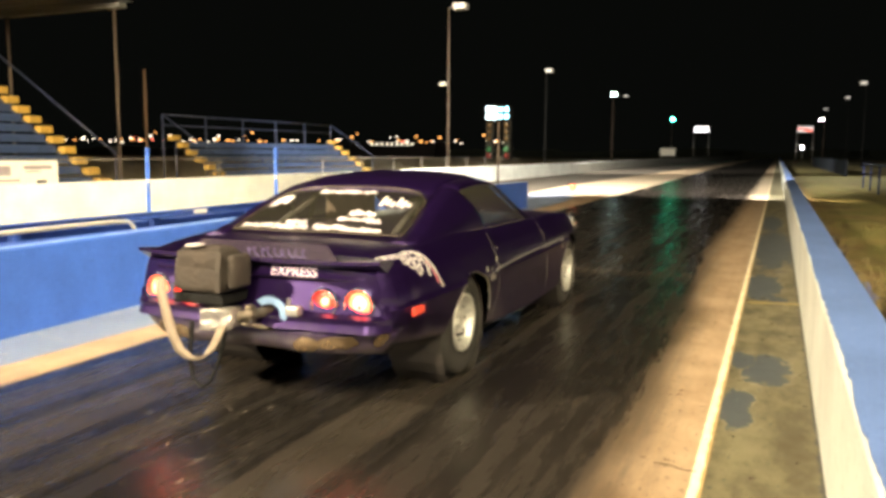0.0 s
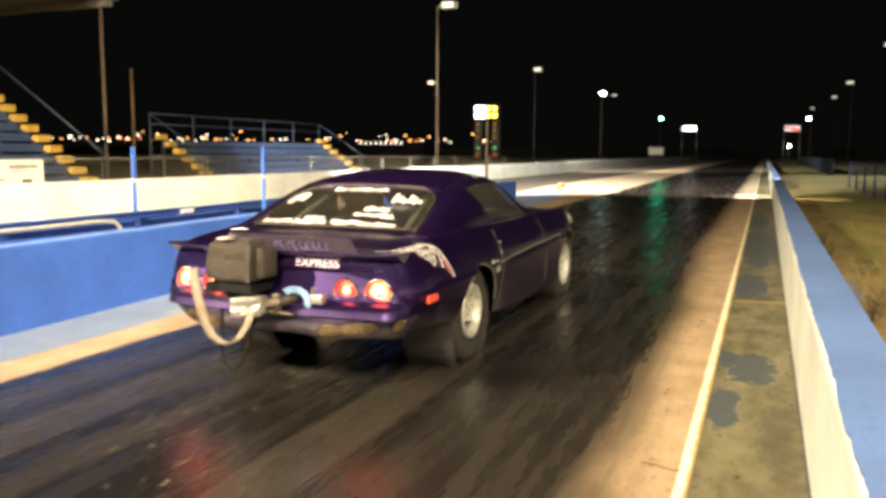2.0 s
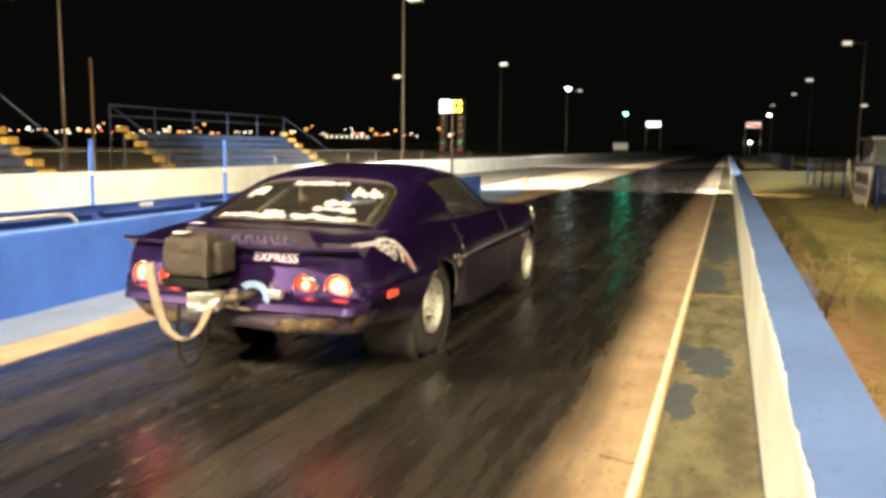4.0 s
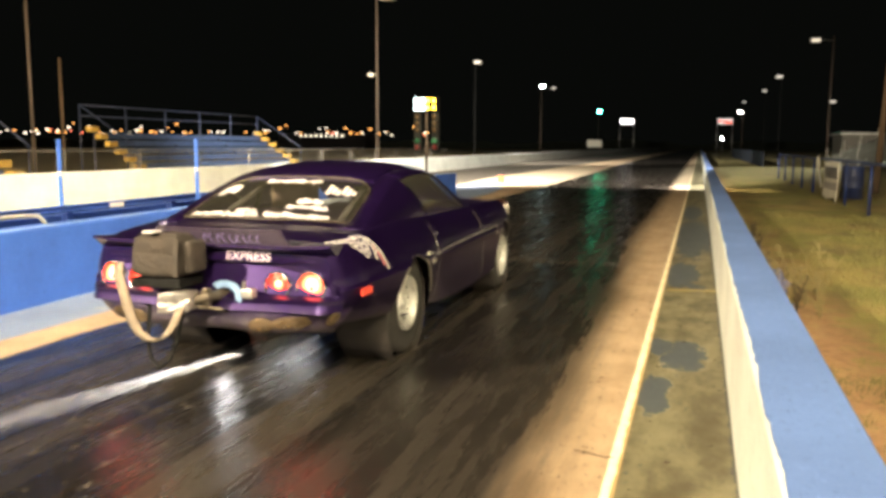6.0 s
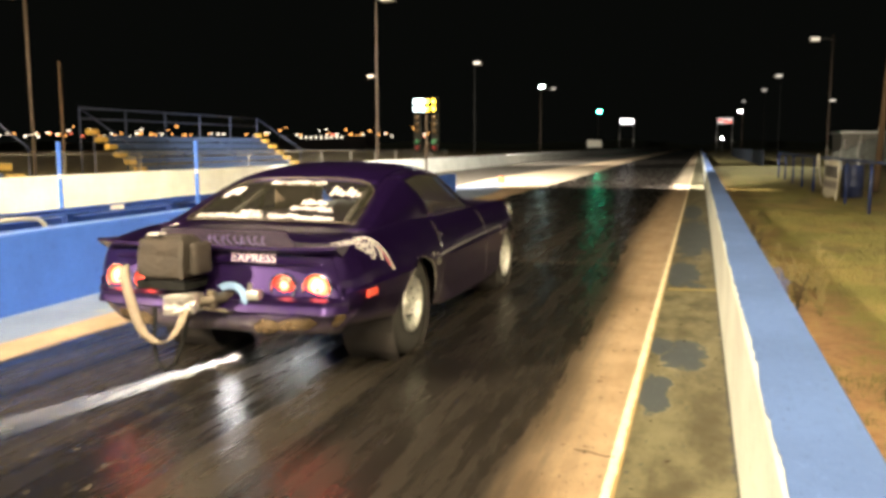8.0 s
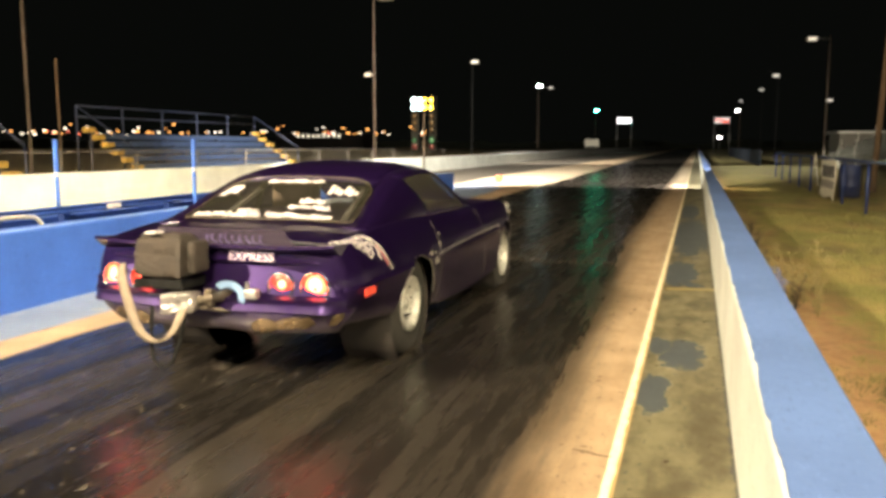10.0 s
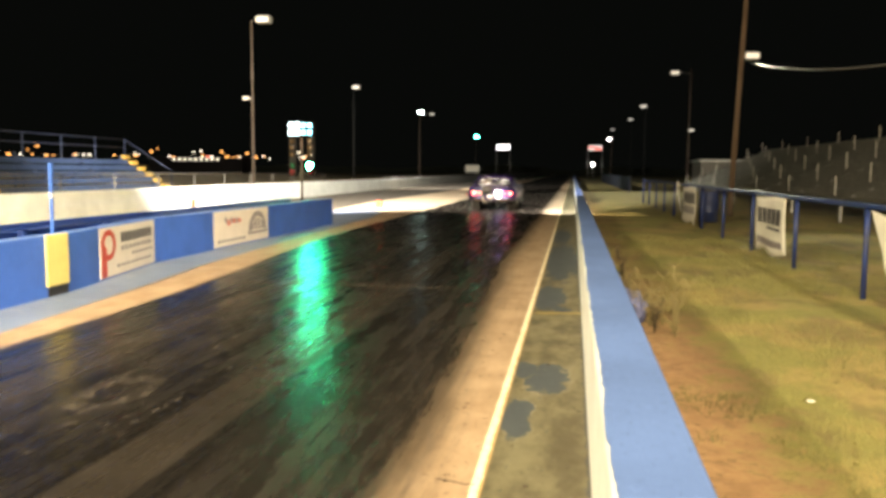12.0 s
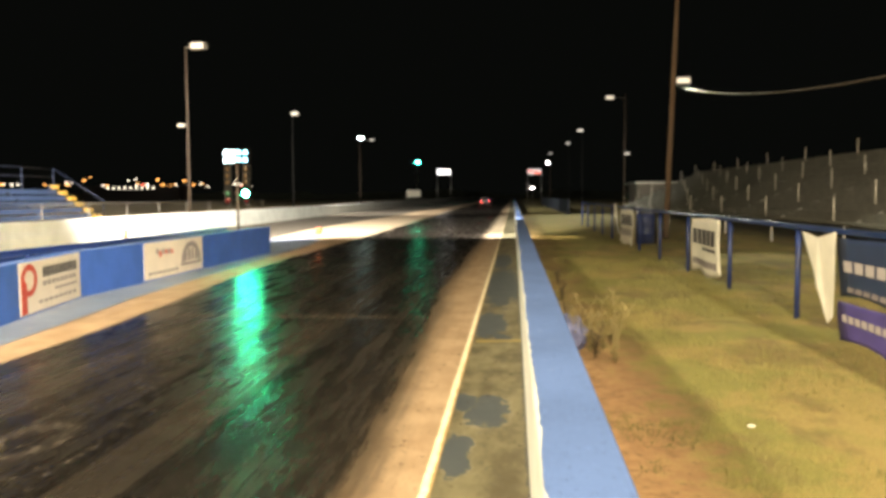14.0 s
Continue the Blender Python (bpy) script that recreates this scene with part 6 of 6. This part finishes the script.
            add_lathe(bm, [(s * 0.50, r - 0.01), (s * 0.50, 0.0)], 28, "x", (0, cy, cz))
            add_lathe(bm, [(s * 0.50, r + 0.004), (s * 0.86, r + 0.004)], 28, "x", (0, cy, cz), False)
            part("wheel_well", bm, INSIDE, c)
    # tail gear: chute pack, strap, launcher tube, bracket, tow loop
    bm = bmesh.new()
    add_box(bm, -0.345, 0.0, -1.34, -1.09, 0.665, 0.90, 0.05)
    bmesh.ops.subdivide_edges(bm, edges=bm.edges[:], cuts=1, use_grid_fill=True)
    for v in bm.verts:
        t = (v.co.z - 0.665) / 0.235
        v.co.x = -0.16 + (v.co.x + 0.16) * (1 - 0.14 * t) + 0.018 * noise.noise(v.co * 9)
        v.co.y += 0.05 * t * (1 if v.co.y < -1.2 else 0) + 0.02 * noise.noise(v.co * 7 + Vector((5, 0, 0)))
        v.co.z += 0.02 * noise.noise(v.co * 8 + Vector((0, 3, 0)))
    pack = part("parachute_pack", bm, CLOTH, c, "slumped black fabric parachute pack", True)
    bm = bmesh.new()
    add_box(bm, -0.305, -0.03, -1.315, -1.27, 0.785, 0.885, 0.018)
    part("pack_flap", bm, CLOTH, pack, "folded front flap", True)
    bm = bmesh.new()
    add_box(bm, 0.005, 0.055, -1.29, -1.13, 0.69, 0.87, 0.02)
    part("side_pocket", bm, CLOTH, pack, "", True)
    bm = bmesh.new()
    add_box(bm, -0.25, -0.18, -1.30, -1.22, 0.908, 0.918, 0.003)
    part("pack_tag", bm, DECAL, pack, "small white tag")
    bm = bmesh.new()
    ribbon(bm, [(-0.03, -1.30, 0.88), (-0.01, -1.34, 0.80), (0.0, -1.36, 0.68)], 0.03)
    part("pack_strap", bm, CLOTH, pack)
    bm = bmesh.new()
    ribbon(bm, [(-0.36, -1.37, 0.74), (-0.345, -1.39, 0.68), (-0.31, -1.39, 0.55), (-0.275, -1.39, 0.44), (-0.235, -1.385, 0.365), (-0.18, -1.38, 0.325), (-0.11, -1.38, 0.325), (-0.06, -1.37, 0.36), (-0.02, -1.36, 0.42), (0.0, -1.33, 0.50)], 0.06, (0.93, 0.0, 0.35), 0.006)
    part("strap", bm, STRAP, c, "hanging loop of tan webbing strap", True)
    bm = bmesh.new()
    add_box(bm, -0.155, 0.055, -1.325, -1.225, 0.475, 0.585, 0.012)
    bmesh.ops.subdivide_edges(bm, edges=bm.edges[:], cuts=3, use_grid_fill=True)
    for v in bm.verts:
        v.co += Vector((0.010 * noise.noise(v.co * 31), 0.014 * noise.noise(v.co * 27 + Vector((4, 0, 0))), 0.016 * noise.noise(v.co * 24 + Vector((0, 7, 0))) + 0.10 * (v.co.x + 0.05)))
    part("launcher_tube", bm, CRUMPLED, c, "crumpled foil-wrapped launcher")
    bm = bmesh.new()
    add_tube(bm, [(0.04, -1.26, 0.54), (0.10, -1.22, 0.55), (0.15, -1.08, 0.555)], 0.030, 12)
    add_tube(bm, [(0.05, -1.24, 0.50), (0.15, -1.15, 0.47), (0.20, -1.05, 0.46)], 0.012, 8)
    add_box(bm, 0.07, 0.12, -1.235, -1.19, 0.50, 0.60, 0.01)
    part("mount_bracket", bm, BRACKET, c, "bare metal mounting bracket")
    bm = bmesh.new()
    for a0 in (-1,):
        vs = [bm.verts.new((0.17 + math.cos(a) * 0.11, -1.075, 0.555 + math.sin(a) * 0.085)) for a in np.linspace(-0.5, 2.4, 12)]
        vs += [bm.verts.new((0.17 + math.cos(a) * 0.065, -1.075, 0.555 + math.sin(a) * 0.045)) for a in np.linspace(2.4, -0.5, 12)]
        bm.faces.new(vs)
    skin(part("shield_plate", bm, BLUE_PLATE, c, "curved pale blue plate"), 0.004)
    bm = bmesh.new()
    add_box(bm, 0.28, 0.36, -1.10, -1.04, 0.545, 0.60, 0.012)
    add_tube(bm, [(0.30, -1.09, 0.60), (0.31, -1.10, 0.64)], 0.012, 8)
    part("latch", bm, GALV, c, "bare metal latch")
    bm = bmesh.new()
    add_tube(bm, [(-0.22, -1.30, 0.50), (-0.225, -1.32, 0.30), (-0.20, -1.33, 0.20), (-0.14, -1.34, 0.155), (-0.08, -1.33, 0.20), (-0.05, -1.30, 0.30), (-0.04, -1.25, 0.45)], 0.011, 8)
    part("tow_loop", bm, MATTE, c, "black loop hanging under the tail", True)
    bm = bmesh.new()
    add_box(bm, -0.34, -0.02, -1.30, -1.03, 0.60, 0.655, 0.01)
    part("pack_tray", bm, MATTE, c, "black tray under the parachute pack")
    # cabin
    bm = bmesh.new()
    add_box(bm, -0.72, 0.72, -0.3, 2.2, 0.86, 0.872)
    part("cabin_floor", bm, INSIDE, c)
    bm = bmesh.new()
    add_box(bm, -0.55, -0.18, 0.75, 0.90, 0.87, 1.12, 0.03)
    part("seat", bm, SEAT, c, "tan high-backed seat")
    bm = bmesh.new()
    add_box(bm, 0.15, 0.55, 0.75, 0.90, 0.87, 1.08, 0.03)
    part("seat", bm, INSIDE, c, "black seat")
    bm = bmesh.new()
    add_tube(bm, [(-0.60, 0.60, 0.87), (-0.53, 0.60, 1.12), (-0.40, 0.60, 1.175), (0.40, 0.60, 1.175), (0.53, 0.60, 1.12), (0.60, 0.60, 0.87)], 0.022, 10)
    add_tube(bm, [(-0.40, 0.58, 1.16), (-0.45, -0.1, 0.90)], 0.020, 8)
    add_tube(bm, [(0.40, 0.58, 1.16), (0.45, -0.1, 0.90)], 0.020, 8)
    part("roll_cage", bm, INSIDE, c, "black tube roll cage", True)
    # nose: headlight bezel and mirror
    for s in (1, -1):
        bm = bmesh.new()
        add_lathe(bm, [(0.0, 0.085), (0.04, 0.09), (0.05, 0.08), (0.03, 0.07), (0.02, 0.0)], 24, "y", (s * 0.55, 3.37, 0.60))
        part("headlight", bm, CHROME, c, "", True)
        bm = bmesh.new()
        bmesh.ops.create_icosphere(bm, subdivisions=3, radius=0.09)
        for v in bm.verts:
            v.co = Vector((v.co.x * 0.35, v.co.y * 0.5, v.co.z * 1.1)) * (1 + 0.5 * noise.noise(v.co * 25)) + Vector((s * 0.835, 3.06, 0.745))
        part("fender_cap", bm, CHROME, c, "bright chipped metal fender end", True)
    # underside pan and exhaust outlet
    bm = bmesh.new()
    add_box(bm, -0.45, 0.45, -0.15, 3.2, 0.24, 0.38, 0.03)
    add_box(bm, -0.60, 0.60, -0.95, -0.14, 0.345, 0.39, 0.01)
    part("chassis", bm, DARK, c)
    # added emitter under the car, baffled so it throws one streak
    lamp = new("work_lamp")
    lamp.parent = c
    lamp.matrix_basis = pose(-0.045, 0.50, 0.17, 0, 0, -13) @ pose(0, 0, 0, 3)
    for sx in (-1, 1):
        box_part("baffle", (sx * 0.016 - 0.002, sx * 0.016 + 0.002, -0.30, 0.05, -0.07, 0.05), DARK, lamp)
    box_part("floor_plate", (-0.018, 0.018, -0.30, 0.056, -0.0395, -0.036), DARK, lamp)
    box_part("back_plate", (-0.018, 0.018, 0.051, 0.056, -0.07, 0.05), DARK, lamp)
    beam = new("lamp_drum")
    beam.parent = lamp
    box_part("lit_side", (-0.008, 0.008, -0.012, -0.009, -0.02, 0.02), STREAK_GLOW, beam)
    box_part("dark_side", (-0.0135, 0.0135, -0.008, 0.012, -0.069, 0.049), DARK, beam)
    box_part("lid", (-0.018, 0.018, -0.014, 0.056, 0.0505, 0.055), DARK, lamp)
    box_part("lid", (-0.018, 0.018, -0.014, 0.056, -0.075, -0.0705), DARK, lamp)
    # second added emitter, seen only as a glint mirrored in the track
    eye = new("lamp_drum")
    eye.parent = c
    eye.matrix_basis = pose(-0.28, -0.37, 0.295, -50)
    bm = bmesh.new()
    add_box(bm, -0.03, 0.03, -0.02, 0.02, -0.012, -0.008)
    part("lit_side", bm, GLINT_GLOW, eye)
    box_part("dark_side", (-0.03, 0.03, -0.02, 0.02, -0.004, 0.004), DARK, eye)
    shell = new("glint_shell")
    shell.parent = c
    shell.matrix_basis = pose(-0.28, -0.37, 0.295, -50)
    box_part("plate", (-0.036, 0.036, -0.026, 0.026, 0.016, 0.019), DARK, shell)
    for s_ in (-1, 1):
        box_part("plate", (s_ * 0.034 - 0.002, s_ * 0.034 + 0.002, -0.026, 0.026, -0.004, 0.0155), DARK, shell)
        box_part("plate", (-0.0315, 0.0315, s_ * 0.024 - 0.002, s_ * 0.024 + 0.002, -0.004, 0.0155), DARK, shell)
    glow_drums.extend(((beam, "Z"), (eye, "Y")))
    for ob in c.children:
        if ob.name.split(".")[0] in ("parachute_pack", "strap", "launcher_tube", "mount_bracket", "tow_loop", "pack_tray"):
            ob.location.y += 0.10
        elif ob.name.split(".")[0] in ("shield_plate", "latch"):
            ob.location.y += 0.03
    wheels = [wheel("rear_wheel", c, 0.68, 0.09, 0.34, 0.34, 0.36, 0.188, 1), wheel("rear_wheel", c, -0.68, 0.09, 0.34, 0.34, 0.36, 0.188, -1),
              wheel("front_wheel", c, 0.79, 2.80, 0.32, 0.32, 0.15, 0.205, 1), wheel("front_wheel", c, -0.79, 2.80, 0.32, 0.32, 0.15, 0.205, -1)]
    return c, wheels


car, car_wheels = build_car()
car.location = (-2.70, 4.97, 0)


# ---- what moves ----
CAR_ROWS = [(0, -2.70, 4.58, 0), (0.5, -2.70, 4.73, 0), (1.0, -2.70, 4.89, 0), (1.3, -2.70, 4.965, 0), (1.5, -2.70, 4.97, 0), (7.6, -2.70, 4.97, 0), (8.0, -2.665, 4.97, 0), (10.2, -2.665, 4.97, 0), (10.3, -2.665, 4.98, 0.1),
            (10.4, -2.66, 5.18, 0.8), (10.5, -2.66, 5.58, 1.2), (10.7, -2.66, 6.85, 1.3), (11.0, -2.70, 9.95, 1.3), (11.5, -2.72, 18.6, 1.1),
            (12.0, -2.80, 30.3, 0.8), (12.5, -3.06, 45, 0.5), (13.0, -3.5, 65, 0.3), (13.5, -3.75, 90, 0.2), (14.0, -3.9, 117, 0)]


def car_y(t):
    ts, ys = [r[0] for r in CAR_ROWS], [r[2] for r in CAR_ROWS]
    return float(np.interp(t, ts, ys))


def motions():
    walk(car, [(t, pose(x, y, 0, p)) for t, x, y, p in CAR_ROWS])
    for hub in car_wheels:
        x, y, z = hub.location
        rows, turn, last = [(0, pose(x, y, z))], 0.0, car_y(0)
        times = [0.5, 1.0, 1.5, 10.2] + [10.2 + k / 30 for k in range(1, 115)]
        for t in times:
            now = car_y(t)
            turn += min(85.0, math.degrees((now - last) / z))
            last = now
            rows.append((t, pose(x, y, z) @ Matrix.Rotation(-radians(turn), 4, "X")))
        walk(hub, rows)
    for drum, axis in glow_drums:
        m = drum.matrix_basis.copy()
        turn = [(0, 180), (4.7, 180), (4.733, 240), (4.767, 300), (4.8, 360), (9.2, 360), (9.233, 420), (9.267, 480), (9.3, 540), (14, 540)]
        walk(drum, [(t, m @ Matrix.Rotation(radians(a), 4, axis)) for t, a in turn])
    for drum, switches in bulbs:
        m = drum.matrix_basis.copy()
        rows, a = [(0, m @ Matrix.Rotation(0, 4, "Z"))], 0
        for t in switches:
            for k in range(4):
                rows.append((t + k / 30, m @ Matrix.Rotation(radians(a + 60 * k), 4, "Z")))
            a += 180
        rows.append((14.0, m @ Matrix.Rotation(radians(a), 4, "Z")))
        walk(drum, rows)


motions()
